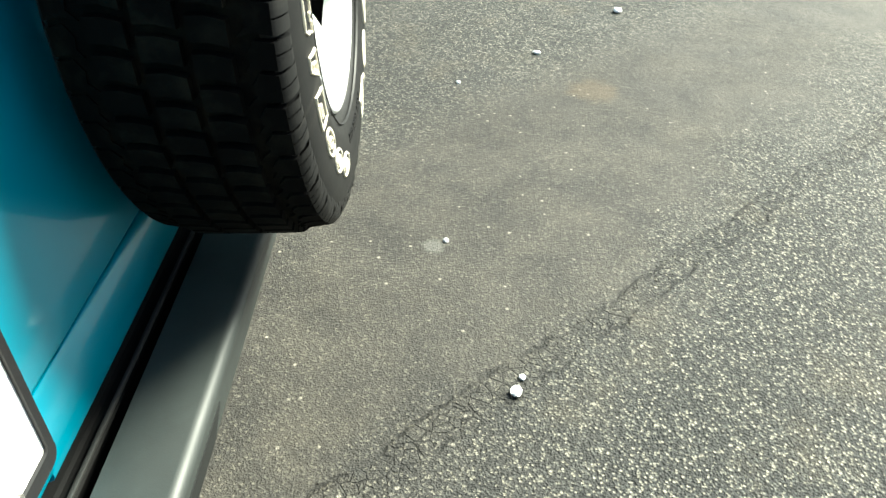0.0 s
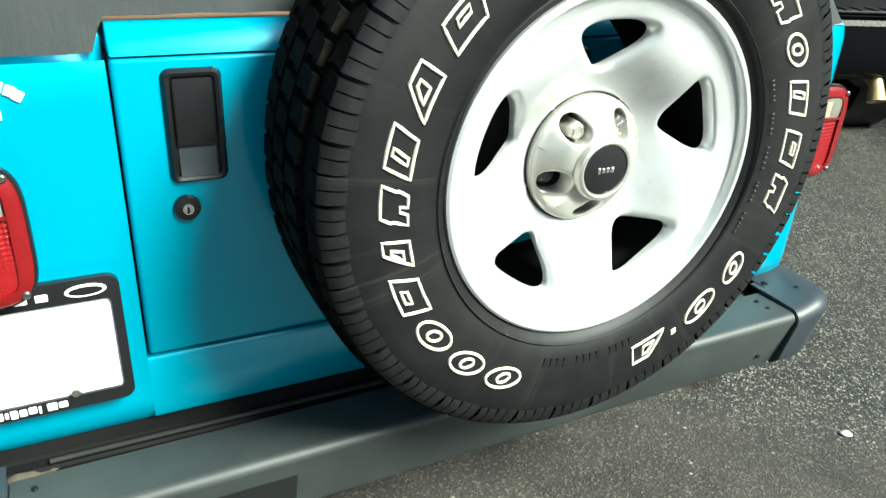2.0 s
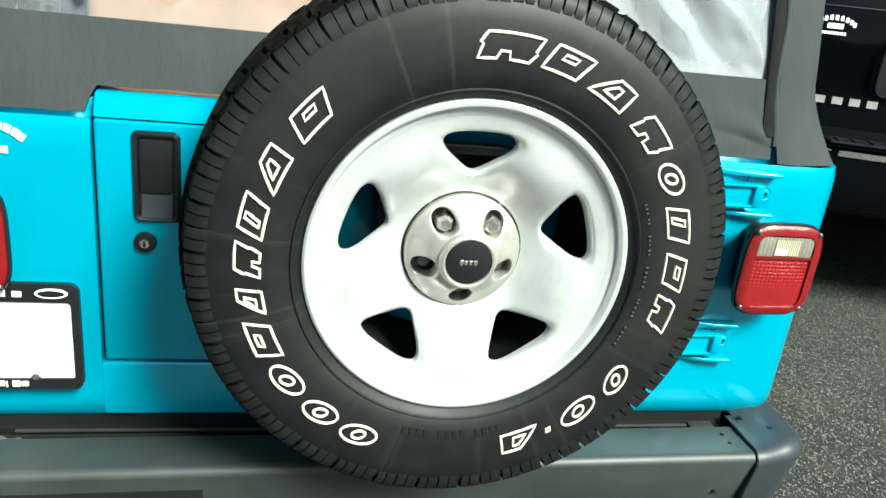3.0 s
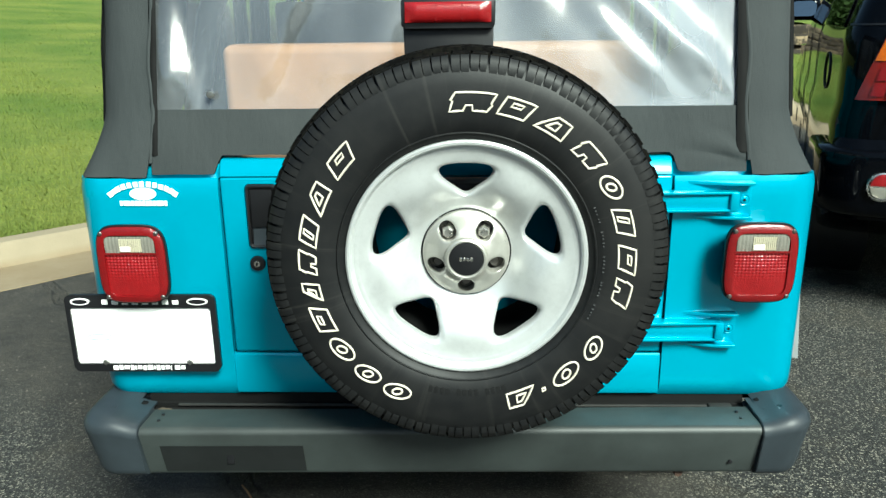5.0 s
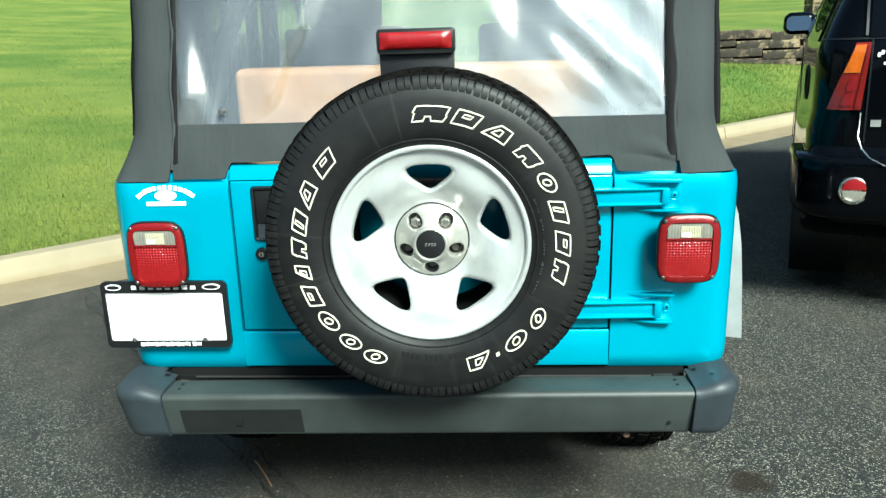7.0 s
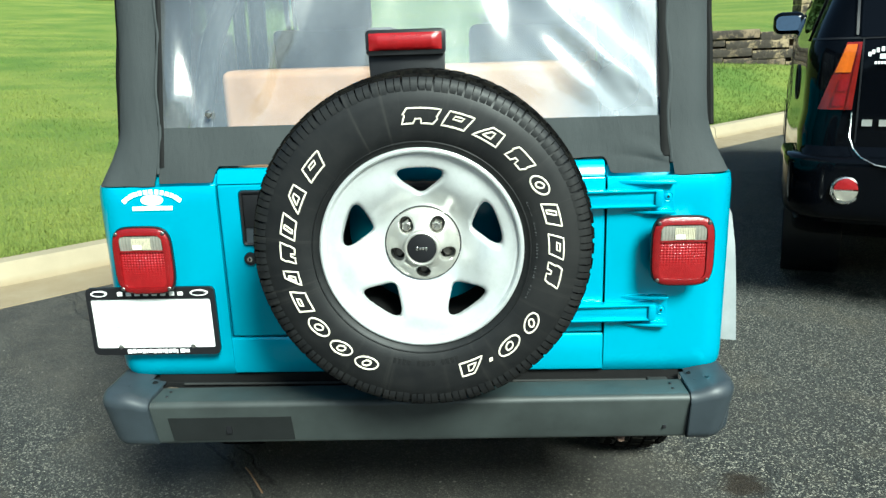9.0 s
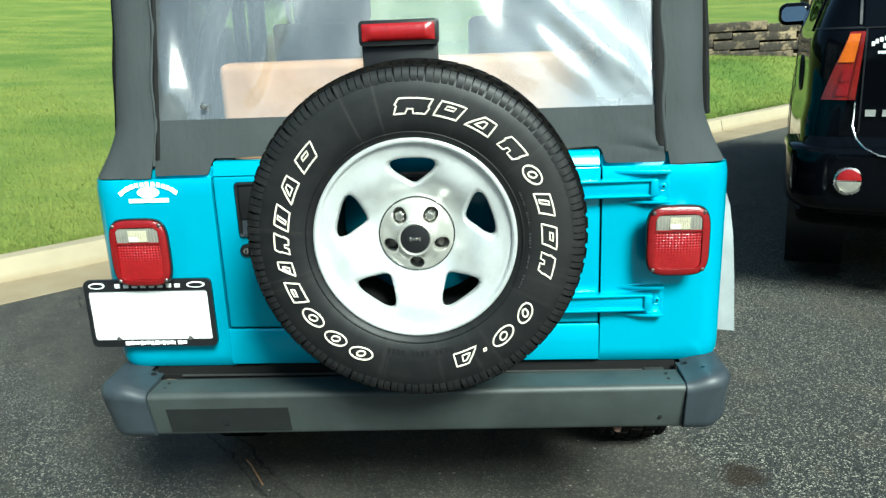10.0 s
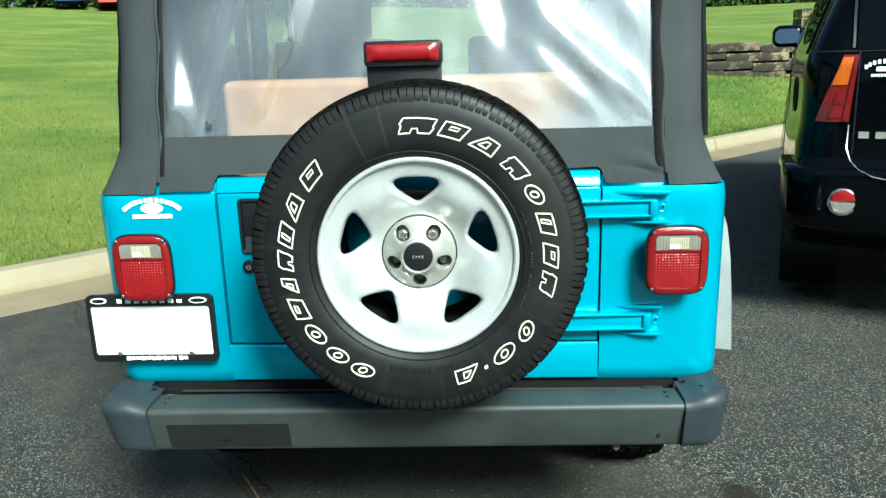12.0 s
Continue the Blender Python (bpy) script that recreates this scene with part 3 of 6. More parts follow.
def build_tub(jeep):
    for side in (-1, 1):
        quarter_panel(jeep, side)
    part("sill_panel", prism([(0.006, GATE_B - 0.002), (-0.0015, GATE_B - 0.0030), (-0.0050, GATE_B - 0.0095), (-0.0050, BOTTOM + 0.008), (-0.003, BOTTOM + 0.003), (0.003, BOTTOM), (0.012, BOTTOM - 0.002), (0.034, BOTTOM - 0.002), (0.034, GATE_B - 0.002)], "x", GATE_L - 0.001, GATE_R), PAINT, jeep)
    gate = part("tailgate", box(GATE_L + 0.0025, GATE_R - 0.0025, -0.006, 0.03, GATE_B + 0.002, TOP + 0.004, 0.006, 3), PAINT, jeep, "turquoise tailgate carrying the spare wheel")
    lip = [(-0.006, TOP + 0.006), (-0.004, TOP + 0.0115), (0.0075, TOP + 0.0340), (0.016, TOP + 0.038), (0.06, TOP + 0.038), (0.06, TOP + 0.006)]
    part("top_lip", prism(lip, "x", GATE_L + 0.003, GATE_R - 0.004, 0.003), PAINT, gate)
    for x in (GATE_L, GATE_R):
        part("gate_jamb", box(x - 0.03, x + 0.03, 0.032, 0.05, BOTTOM, TOP + 0.004), BLACK, jeep)
    for x0, x1 in ((LEFT + 0.13, GATE_L - 0.001), (GATE_R + 0.001, RIGHT - 0.12)):
        part("tub_rim", box(x0, x1, 0.018, 0.034, TOP - 0.02, TOP + 0.026, 0.003), PAINT, jeep)
    for x in (GATE_L, GATE_R):
        part("gate_jamb", box(x - 0.012, x + 0.012, 0.0615, 0.067, TOP - 0.02, TOP + 0.037), PAINT, jeep)
    for x in (LEFT + 0.022, RIGHT - 0.030):
        part("inner_trim", box(x, x + 0.008, 0.10, 2.0, 0.60, TOP + 0.012), BLACK, jeep)
    part("floor_pan", box(LEFT + 0.02, RIGHT - 0.02, 0.02, 2.3, BOTTOM - 0.02, BOTTOM + 0.01), UNDER, jeep)
    for side, x in ((-1, LEFT), (1, RIGHT)):
        inner = x - side * 0.22
        part("wheel_house", box(min(x, inner) + 0.012, max(x, inner) - 0.012, 0.22, 1.10, 0.80, 0.83, 0.01), UNDER, jeep)
        part("wheel_house", box(inner - 0.01, inner + 0.01, 0.22, 1.10, BOTTOM, 0.82, 0.0), UNDER, jeep)


def build_latch(jeep):
    # recessed paddle handle in a black bezel
    x0, x1, z0, z1, y = -0.443, -0.377, 0.893, 1.027, -0.006
    bm = bmesh.new()
    outer, inner = rounded(x0, x1, z0, z1, 0.010), rounded(x0 + 0.008, x1 - 0.008, z0 + 0.008, z1 - 0.008, 0.006)
    crest = rounded(x0 + 0.004, x1 - 0.004, z0 + 0.004, z1 - 0.004, 0.008)
    rings = [[bm.verts.new((px, yy, pz)) for px, pz in ring] for ring, yy in ((outer, y + 0.002), (outer, y - 0.002), (crest, y - 0.008), (inner, y - 0.006), (inner, y - 0.001))]
    n = len(outer)
    for one, two in zip(rings, rings[1:]):
        for k in range(n):
            bm.faces.new((one[k], one[(k + 1) % n], two[(k + 1) % n], two[k]))
    bm.faces.new(rings[-1])
    bezel = part("latch_bezel", bm, BLACK, jeep, "black plastic tailgate latch bezel")
    part("paddle", prism([(y - 0.001, z0 + 0.050), (y - 0.006, z0 + 0.046), (y - 0.0075, z0 + 0.060), (y - 0.0055, z1 - 0.012), (y - 0.001, z1 - 0.010)], "x", x0 + 0.011, x1 - 0.011, 0.002), BLACK, bezel)
    part("finger_cup", prism([(y - 0.0008, z0 + 0.0085), (y - 0.0070, z0 + 0.0085), (y - 0.0050, z0 + 0.016), (y - 0.0028, z0 + 0.028), (y - 0.0014, z0 + 0.050), (y - 0.0008, z0 + 0.050)], "x", x0 + 0.012, x1 - 0.012), CAP, bezel)
    lock = part("lock", lathe([(0.0, -0.014), (0.006, -0.0145), (0.0145, -0.013), (0.016, -0.009), (0.016, -0.004)], 32, -0.428, 0.861), BLACK, jeep)
    part("key_plug", lathe([(0.0, -0.0165), (0.0065, -0.0162), (0.0075, -0.014)], 20, -0.428, 0.861), CHROME, lock)
    part("keyhole", box(-0.4295, -0.4265, -0.0172, -0.0150, 0.857, 0.865), BLACK, lock)


def hinge(jeep, z, x_end):
    """A gate strap with flanges, its pivot and the bolted plate on the body."""
    strap = part("hinge_strap", box(0.18, x_end - 0.045, -0.026, -0.004, z - 0.017, z + 0.017, 0.003), PAINT, jeep)
    part("flange", prism([(0.18, -0.006), (x_end - 0.035, -0.006), (x_end - 0.035, -0.032), (0.18, -0.040)], "z", z + 0.015, z + 0.020, 0.0012), PAINT, strap)
    part("flange", prism([(0.18, -0.006), (x_end - 0.035, -0.006), (x_end - 0.035, -0.032), (0.18, -0.040)], "z", z - 0.020, z - 0.015, 0.0012), PAINT, strap)
    bm = box(x_end - 0.048, x_end - 0.030, -0.034, -0.003, z - 0.020, z + 0.020, 0.004)
    part("knuckle", bm, PAINT, strap)
    plate = part("hinge_plate", prism(rounded(x_end - 0.05, x_end, z - 0.036, z + 0.037, 0.005), "y", -0.011, 0.002, 0.0015), PAINT, jeep)
    for dz in (0.034, -0.034):
        wedge = [(GATE_R + 0.018, -0.004), (x_end - 0.002, -0.004), (x_end - 0.002, -0.030), (x_end - 0.045, -0.026)]
        part("wedge", prism(wedge, "z", z + dz - 0.003, z + dz + 0.003, 0.001), PAINT, plate)
    part("bolt", lathe([(0.0, -0.0145), (0.0062, -0.0145), (0.0078, -0.0135), (0.0088, -0.0115), (0.0108, -0.0125), (0.0112, -0.009)], 20, x_end - 0.015, z), PAINT, plate)
    part("bolt_recess", lathe([(0.0, -0.0150), (0.0032, -0.0150), (0.0034, -0.0142)], 6, x_end - 0.015, z), BLACK, plate)


def pillow(cx, cz, w, h, power=4.2, n=56):
    """Outline of a square with bowed sides and round corners."""
    pts = []
    for k in range(n):
        c, q = math.cos(2 * math.pi * k / n), math.sin(2 * math.pi * k / n)
        pts.append((cx + w * math.copysign(abs(c) ** (2 / power), c), cz + h * math.copysign(abs(q) ** (2 / power), q)))
    return pts


def rings_mesh(rings, cap=False):
    """Skin between outlines (points, y) of equal length."""
    bm = bmesh.new()
    rows = [[bm.verts.new((px, y, pz)) for px, pz in pts] for pts, y in rings]
    n = len(rows[0])
    for one, two in zip(rows, rows[1:]):
        for k in range(n):
            bm.faces.new((one[k], one[(k + 1) % n], two[(k + 1) % n], two[k]))
    if cap:
        bm.faces.new(rows[-1])
    return bm


def tail_lamp(jeep, cx):
    cz, w, h, f = 0.876, 0.0715, 0.0825, -0.066
    # the housing narrows towards the body and flares into a thin black lip round the lens
    back = part("tail_lamp", rings_mesh([(pillow(cx, cz, w - 0.026, h - 0.020), -0.001), (pillow(cx, cz, w - 0.018, h - 0.010), f + 0.030), (pillow(cx, cz, w - 0.002, h - 0.002), f + 0.012), (pillow(cx, cz, w, h), f + 0.008), (pillow(cx, cz, w - 0.001, h - 0.001), f + 0.003), (pillow(cx, cz, w - 0.006, h - 0.006), f + 0.003)], True), BLACK, jeep, "square red tail lamp in a black housing")
    wi, hi = w - 0.0195, h - 0.019
    part("lens_rim", rings_mesh([(pillow(cx, cz, w - 0.0035, h - 0.0035), f + 0.004), (pillow(cx, cz, w - 0.004, h - 0.004), f - 0.001), (pillow(cx, cz, w - 0.008, h - 0.008), f - 0.004), (pillow(cx, cz - 0.001, wi, hi, 7.0), f - 0.004), (pillow(cx, cz - 0.001, wi - 0.001, hi - 0.001, 7.0), f + 0.001)]), REDRIM, back, "glossy red lens rim")
    xa, xb, za, zb = cx - wi + 0.0005, cx + wi - 0.0005, cz - hi, cz + hi - 0.003
    zs = zb - 0.037

    def lens(u, v):
        x, z = xa + (xb - xa) * u, za + (zs - za) * v
        rib = 0.0005 * (math.cos(u * 2 * math.pi * 15) + math.cos(v * 2 * math.pi * 14)) * smooth01(v, 0.25, 0.7)
        return x, f - 0.0005 - 0.0035 * math.sin(math.pi * u) * math.sin(math.pi * v) + rib, z
    part("red_lens", grid(80, 72, lens), RED, back)

    def clear(u, v):
        rib = 0.0004 * math.cos(u * 2 * math.pi * 14)
        return xa + 0.002 + (xb - xa - 0.004) * u, f - 0.002 - 0.0012 * math.sin(math.pi * v) + rib, zs + 0.003 + (zb - zs - 0.004) * v
    part("reverse_lens", grid(64, 8, clear), CLEAR, back, "clear reversing lens")
    def ribbed(u, v):
        edge = 0.0012 * (1 if (u * 12) % 1.0 < 0.7 else 0)
        return cx - 0.020 + 0.0446 * u, f - 0.003 - edge, zs + 0.005 + (zb - zs - 0.010) * v
    part("bulb_reflector", grid(120, 2, ribbed), BULB, back, "pale ribbed reflector behind the clear lens")
    part("lamp_bulb", box(cx - 0.018, cx + 0.002, f - 0.0050, f - 0.0035, zs + 0.006, zs + 0.016, 0.0005), WHITE, back, "pale yellow reversing bulb")
    part("divider", box(xa, xb, f - 0.0045, f + 0.002, zs - 0.001, zs + 0.003), REDRIM, back)
    for sx in (-1, 1):
        for sz in (-1, 1):
            part("screw", lathe([(0.0, f - 0.0062), (0.003, f - 0.006), (0.0045, f - 0.0045), (0.0045, f)], 12, cx + sx * (w - 0.0165), cz + sz * (h - 0.0165)), SCREW, back, "dark steel screw")


def build_plate(jeep):
    x0, x1, z0, z1, y = -0.826, -0.520, 0.638, 0.796, -0.032
    bracket = part("plate_bracket", box(x0 + 0.06, x1 - 0.01, -0.020, 0.002, z0 + 0.02, z1 - 0.01, 0.004), BLACK, jeep)
    bm = bmesh.new()
    outer, inner = rounded(x0 - 0.004, x1 + 0.004, z0 - 0.008, z1 + 0.006, 0.014), rounded(x0 + 0.006, x1 - 0.007, z0 + 0.010, z1 - 0.022, 0.006)
    rings = [[bm.verts.new((px, yy, pz)) for px, pz in ring] for ring, yy in ((outer, y + 0.004), (outer, y - 0.005), (inner, y - 0.006), (inner, y + 0.002))]
    n = len(outer)
    for one, two in zip(rings, rings[1:]):
        for k in range(n):
            bm.faces.new((one[k], one[(k + 1) % n], two[(k + 1) % n], two[k]))
    surround = part("plate_surround", bm, BLACK, jeep, "black plastic number plate surround with white print")
    plate = part("number_plate", prism(rounded(x0 + 0.002, x1 - 0.002, z0 + 0.004, z1 - 0.008, 0.008), "y", y - 0.002, y + 0.001), WHITE, jeep, "plain white number plate")
    # white ovals and bars printed on the surround
    for cx, w in ((x0 + 0.030, 0.020), (x1 - 0.032, 0.022)):
        pts = [(cx + w * math.cos(a * math.pi / 12), z1 - 0.0075 + 0.0075 * math.sin(a * math.pi / 12)) for a in range(24)]
        part("oval_mark", prism(pts, "y", y - 0.0078, y - 0.0055), WHITE, surround)
        pts = [(cx + (w - 0.004) * math.cos(a * math.pi / 12), z1 - 0.0075 + 0.005 * math.sin(a * math.pi / 12)) for a in range(24)]
        part("oval_core", prism(pts, "y", y - 0.0084, y - 0.0070), BLACK, surround)
    for k in range(8):
        x = x0 + 0.075 + k * 0.021
        part("print_bar", box(x, x + 0.013, y - 0.0078, y - 0.0055, z1 - 0.014, z1 - 0.003 - 0.002 * (k % 2), 0.0008, 1), WHITE, surround)
    x = x0 + 0.080
    for k, w in enumerate((0.011, 0.009, 0.012, 0.008, 0.004, 0.010, 0.008, 0.012, 0.004, 0.008, 0.008, 0.009, 0.003, 0.011, 0.010)):
        part("print_bar", box(x, x + w, y - 0.0078, y - 0.0055, z0 - 0.004 + 0.001 * (k % 3), z0 + 0.0065 + 0.0008 * (k % 2), 0.0012, 2), WHITE, surround)
        x += w + (0.0016 if k != 12 else 0.006)
    # glare on the plate, drawn as a thin pale blue ring
    mark = [(x0 + 0.060 + 0.027 * math.cos(a * math.pi / 14), y - 0.0024, z0 + 0.070 + 0.0065 * math.sin(a * math.pi / 14)) for a in range(28)]
    part("plate_glare", tube(mark, 0.0009, None, 6, True), BLUEGLARE, plate)
    for x in (x0 + 0.065, x1 - 0.062):
        part("plate_bolt", lathe([(0.0, y - 0.008), (0.005, y - 0.0075), (0.007, y - 0.004), (0.007, y - 0.001)], 16, x, z0 + 0.014), CHROME, plate)


def decal(parent, cx, cz, w, y):
    """A dealer's white decal: an arch of bars over an oval and a bar."""
    for k in range(13):
        a = radians(-60 + 120 * k / 12)
        x, z = cx + w * 0.5 * math.sin(a) * 1.12, cz - w * 0.17 + w * 0.36 * math.cos(a) * 0.85
        bm = box(-w * (0.034 + 0.004 * (k % 3 == 0)), w * (0.032 + 0.005 * (k % 2)), -0.0006, 0.0006, -w * 0.042, w * (0.042 - 0.006 * (k % 4 == 1)), 0.0004, 1)
        ob = part("decal_bar", bm, WHITE, parent)
        ob.matrix_local = pose(x, y, z, 0, math.degrees(a) * 0.55, 0)
    pts = [(cx + w * 0.2 * math.cos(a * math.pi / 12), cz - w * 0.01 + w * 0.095 * math.sin(a * math.pi / 12)) for a in range(24)]
    part("decal_oval", prism(pts, "y", y - 0.0006, y + 0.0006), WHITE, parent)
    for k in range(13):
        x = cx - w * 0.36 + w * 0.0555 * k
        part("decal_bar", box(x, x + w * (0.043 + 0.006 * (k % 3 == 1)), y - 0.0006, y + 0.0006, cz - w * 0.19, cz - w * 0.115), WHITE, parent)


RAIL_Z = 0.541


def build_bumper(jeep):
    y0, y1, z0, z1 = -0.122, -0.030, 0.430, 0.551
    xa, xb = -0.668, 0.596
    # open-backed steel channel, its face leaning back towards the ground, its edges rolled
    sec = [(y1, z1 - 0.003)]
    sec += [(y0 + 0.014 - 0.014 * math.sin(radians(a)), z1 - 0.014 + 0.014 * math.cos(radians(a))) for a in range(0, 91, 15)]
    sec += [(y0 + 0.036 - 0.010 * math.cos(radians(a)), z0 + 0.010 - 0.010 * math.sin(radians(a))) for a in range(0, 91, 30)]
    sec += [(y1 + 0.05, z0), (y1 + 0.05, z0 + 0.006), (y0 + 0.040, z0 + 0.006), (y0 + 0.010, z1 - 0.014), (y1, z1 - 0.010)]

    def face_y(z):
        return y0 + 0.026 * (z1 - 0.014 - z) / (z1 - z0 - 0.024)
    bumper = part("bumper", prism(sec, "x", xa, xb), BUMPER, jeep, "black steel rear bumper with plastic end caps")
    # it hangs a little lower at the number plate end
    bumper.matrix_local = pose(0, 0, -0.006, 0, -0.5, 0)
    pad = [(face_y(0.440) - 0.0015, 0.440), (face_y(0.510) - 0.0015, 0.510), (face_y(0.510) + 0.003, 0.510), (face_y(0.440) + 0.003, 0.440)]
    part("pad", prism(pad, "x", -0.630, -0.332), PAD, bumper, "dull black strip on the bumper")
    part("pad_mark", box(-0.494, -0.480, face_y(0.475) - 0.004, face_y(0.475), 0.464, 0.488, 0.0005, 1), BLACK, bumper)
    for x in (0.545,):
        part("bolt", lathe([(0.0, face_y(0.463) - 0.005), (0.004, face_y(0.463) - 0.004), (0.005, face_y(0.463) + 0.001)], 12, x, 0.463), BLACK, bumper)
    for x in (0.566, -0.640):
        for y in (-0.082, -0.056):
            bm = lathe([(0.0, -0.002), (0.003, -0.0018), (0.004, 0.001)], 14)
            ob = part("bolt", bm, BLACK, bumper)
            ob.matrix_local = pose(x, y, z1, -90, 0, 0)
    for side, a, b in ((1, xb + 0.003, RIGHT + 0.012), (-1, xa - 0.003, LEFT - 0.012)):
        # a hollow cap that bends round the corner, nearly flush with the channel at its inner end, then domed
        def crest(x):
            return 0.5545 + 0.0155 * smooth01(x, 0.0, 0.060)

        def place(u, v):
            s = u * 0.42
            straight, r = abs(b - a) - 0.065, 0.065
            arc = r * math.pi / 2
            if s < straight:
                x, y, nx, ny = s, -0.128, 0, -1
            elif s < straight + arc:
                t = (s - straight) / r
                x, y, nx, ny = straight + r * math.sin(t), -0.128 + r - r * math.cos(t), math.sin(t), -math.cos(t)
            else:
                x, y, nx, ny = straight + r, -0.128 + r + (s - straight - arc), 1, 0
            # round section, from the lower back over the front to the upper back
            t = v * 2 - 1
            bot, q = 0.428, abs(t)
            p = max(0.0, (q - 0.55) / 0.45)
            g = min(1.0, p / 0.45) * math.pi / 2
            inn = 0.022 - 0.022 * math.cos(g) + max(0, p - 0.45) / 0.55 * 0.075
            if 0 < nx < 1:
                inn = min(inn, 0.060)
            top = crest(x - nx * inn)
            if q < 0.55:
                z = (top + bot) / 2 + t / 0.55 * ((top - bot) / 2 - 0.022)
            else:
                z = (top + bot) / 2 + math.copysign((top - bot) / 2 - 0.022 + 0.022 * math.sin(g), t)
            # the face leans back towards the ground like the channel
            inn += 0.024 * max(0.0, 0.545 - z) / 0.117 * (1.0 if nx < 1 else 0.4)
            return a + side * (x - nx * inn), y - ny * inn, z
        end = [place(0.0, k / 24) for k in range(25)]
        part("cap_end", prism([(q[1] - (0.001 if 0 < k < 24 else 0), q[2]) for k, q in enumerate(end)], "x", a - side * 0.0015, a + side * 0.004), CAP, bumper)
        cap = part("bumper_cap", grid(40, 40, place), CAP, bumper, "dark blue-grey plastic bumper end cap")
        thicken(cap, 0.004, 0.0)
        wide = abs(b - a) - 0.022

        def lid(u, v):
            # the corner is rounded off with the cap
            x, y = wide * u, -0.006 - 0.100 * v
            over = max(0.0, x - wide + 0.043), max(0.0, -y - 0.063)
            reach = math.hypot(*over)
            if reach > 0.043:
                x, y = wide - 0.043 + over[0] * 0.043 / reach, -0.063 - over[1] * 0.043 / reach
            return a + side * x, y, crest(x) - 0.0012
        thicken(part("cap_top", grid(24, 24, lid), CAP, bumper), 0.004, 0.0)
        hole = part("drain_hole", lathe([(0.0, -0.0006), (0.0070, -0.0006), (0.0085, 0.001)], 24), UNDER, bumper, "dark hole in the cap")
        hole.matrix_local = pose(a + side * 0.026, -0.022, crest(0.026) + 0.0006, -90, 0, 0) @ Matrix.Diagonal((1.5, 1.0, 1.0, 1.0))
    # the frame behind: dark rail in the gap under the tub
    part("frame_rail", box(LEFT + 0.10, RIGHT - 0.08, 0.07, 0.15, 0.40, 0.500, 0.006), BLACK, jeep, "dusty black frame crossmember")
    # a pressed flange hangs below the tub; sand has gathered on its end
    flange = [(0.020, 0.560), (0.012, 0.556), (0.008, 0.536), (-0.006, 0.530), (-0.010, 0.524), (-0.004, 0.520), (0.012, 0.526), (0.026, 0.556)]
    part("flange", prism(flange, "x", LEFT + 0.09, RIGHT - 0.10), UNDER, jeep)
    part("rail_edge", box(LEFT + 0.16, 0.515, -0.014, -0.008, RAIL_Z - 0.005, RAIL_Z, 0.0015), RAIL, jeep, "dusty steel rail behind the bumper")
    # near-black sheet stands in for the shade in the gap under the tub
    part("gap_shade", box(LEFT + 0.10, RIGHT - 0.11, -0.007, 0.004, 0.480, RAIL_Z - 0.007), UNDER, jeep)
    bracket = part("bracket", box(0.517, 0.566, -0.029, -0.003, 0.515, RAIL_Z + 0.002, 0.003), RAIL, jeep)
    part("bolt", lathe([(0.0, -0.034), (0.005, -0.0335), (0.0075, -0.031), (0.0075, -0.028)], 6, 0.546, RAIL_Z - 0.008), UNDER, bracket)

    def sand(u, v):
        x, y = -0.690 + (0.06 + 0.030 * v) * u, -0.022 + 0.034 * v
        return x, y, 0.522 + 0.007 * math.sin(math.pi * u) * math.sin(math.pi * v) + 0.006 * noise.noise((x * 60, y * 60, 0))
    part("sand", grid(20, 10, sand), DIRT, jeep, "sandy dirt caught under the tub")
    part("tow_hook", tube([(0.45, -0.05, 0.424), (0.45, -0.06, 0.408), (0.45, -0.02, 0.398), (0.45, 0.03, 0.402)], 0.010), RUST, jeep)


def build_flares(jeep):
    for side, x in ((1, RIGHT), (-1, LEFT)):
        # steep behind the wheel, flat over it, falling again in front
        line = [Vector(p) for p in ((0.221, 0.548), (0.252, 0.70), (0.282, 0.80), (0.325, 0.875), (0.40, 0.925), (0.52, 0.945), (0.80, 0.945), (0.98, 0.92), (1.08, 0.84), (1.14, 0.72), (1.18, 0.60))]

        def place(u, v):
            t = u * (len(line) - 1)
            k = min(int(t), len(line) - 2)
            p = line[k].lerp(line[k + 1], t - k)
            return x + side * (0.003 + 0.110 * v), p.x + 0.012 * v * v, p.y - 0.012 * v * v
        thicken(part("fender_flare", grid(40, 6, place), GREY, jeep, "faded grey plastic fender flare"), 0.012, -1.0)


def tyre_profile(r, w, rim):
    """(radius, y) from the front bead over the tread to the rear bead; y from -w/2 to w/2."""
    h = w / 2
    return [(rim, -h * 0.74), (rim + 0.006, -h * 0.86), (rim + 0.020, -h * 0.95), (rim + 0.040, -h * 0.995), (rim + 0.062, -h * 1.0),
            (r - 0.056, -h * 0.985), (r - 0.040, -h * 0.95), (r - 0.026, -h * 0.89), (r - 0.018, -h * 0.82), (r - 0.011, -h * 0.66), (r - 0.008, -h * 0.3), (r - 0.008, 0.0),
            (r - 0.008, h * 0.3), (r - 0.009, h * 0.70), (r - 0.0135, h * 0.84), (r - 0.020, h * 0.90), (r - 0.034, h * 0.95), (r - 0.06, h * 0.99), (rim + 0.06, h),
            (rim + 0.03, h * 0.96), (rim + 0.008, h * 0.86), (rim, h * 0.74)]


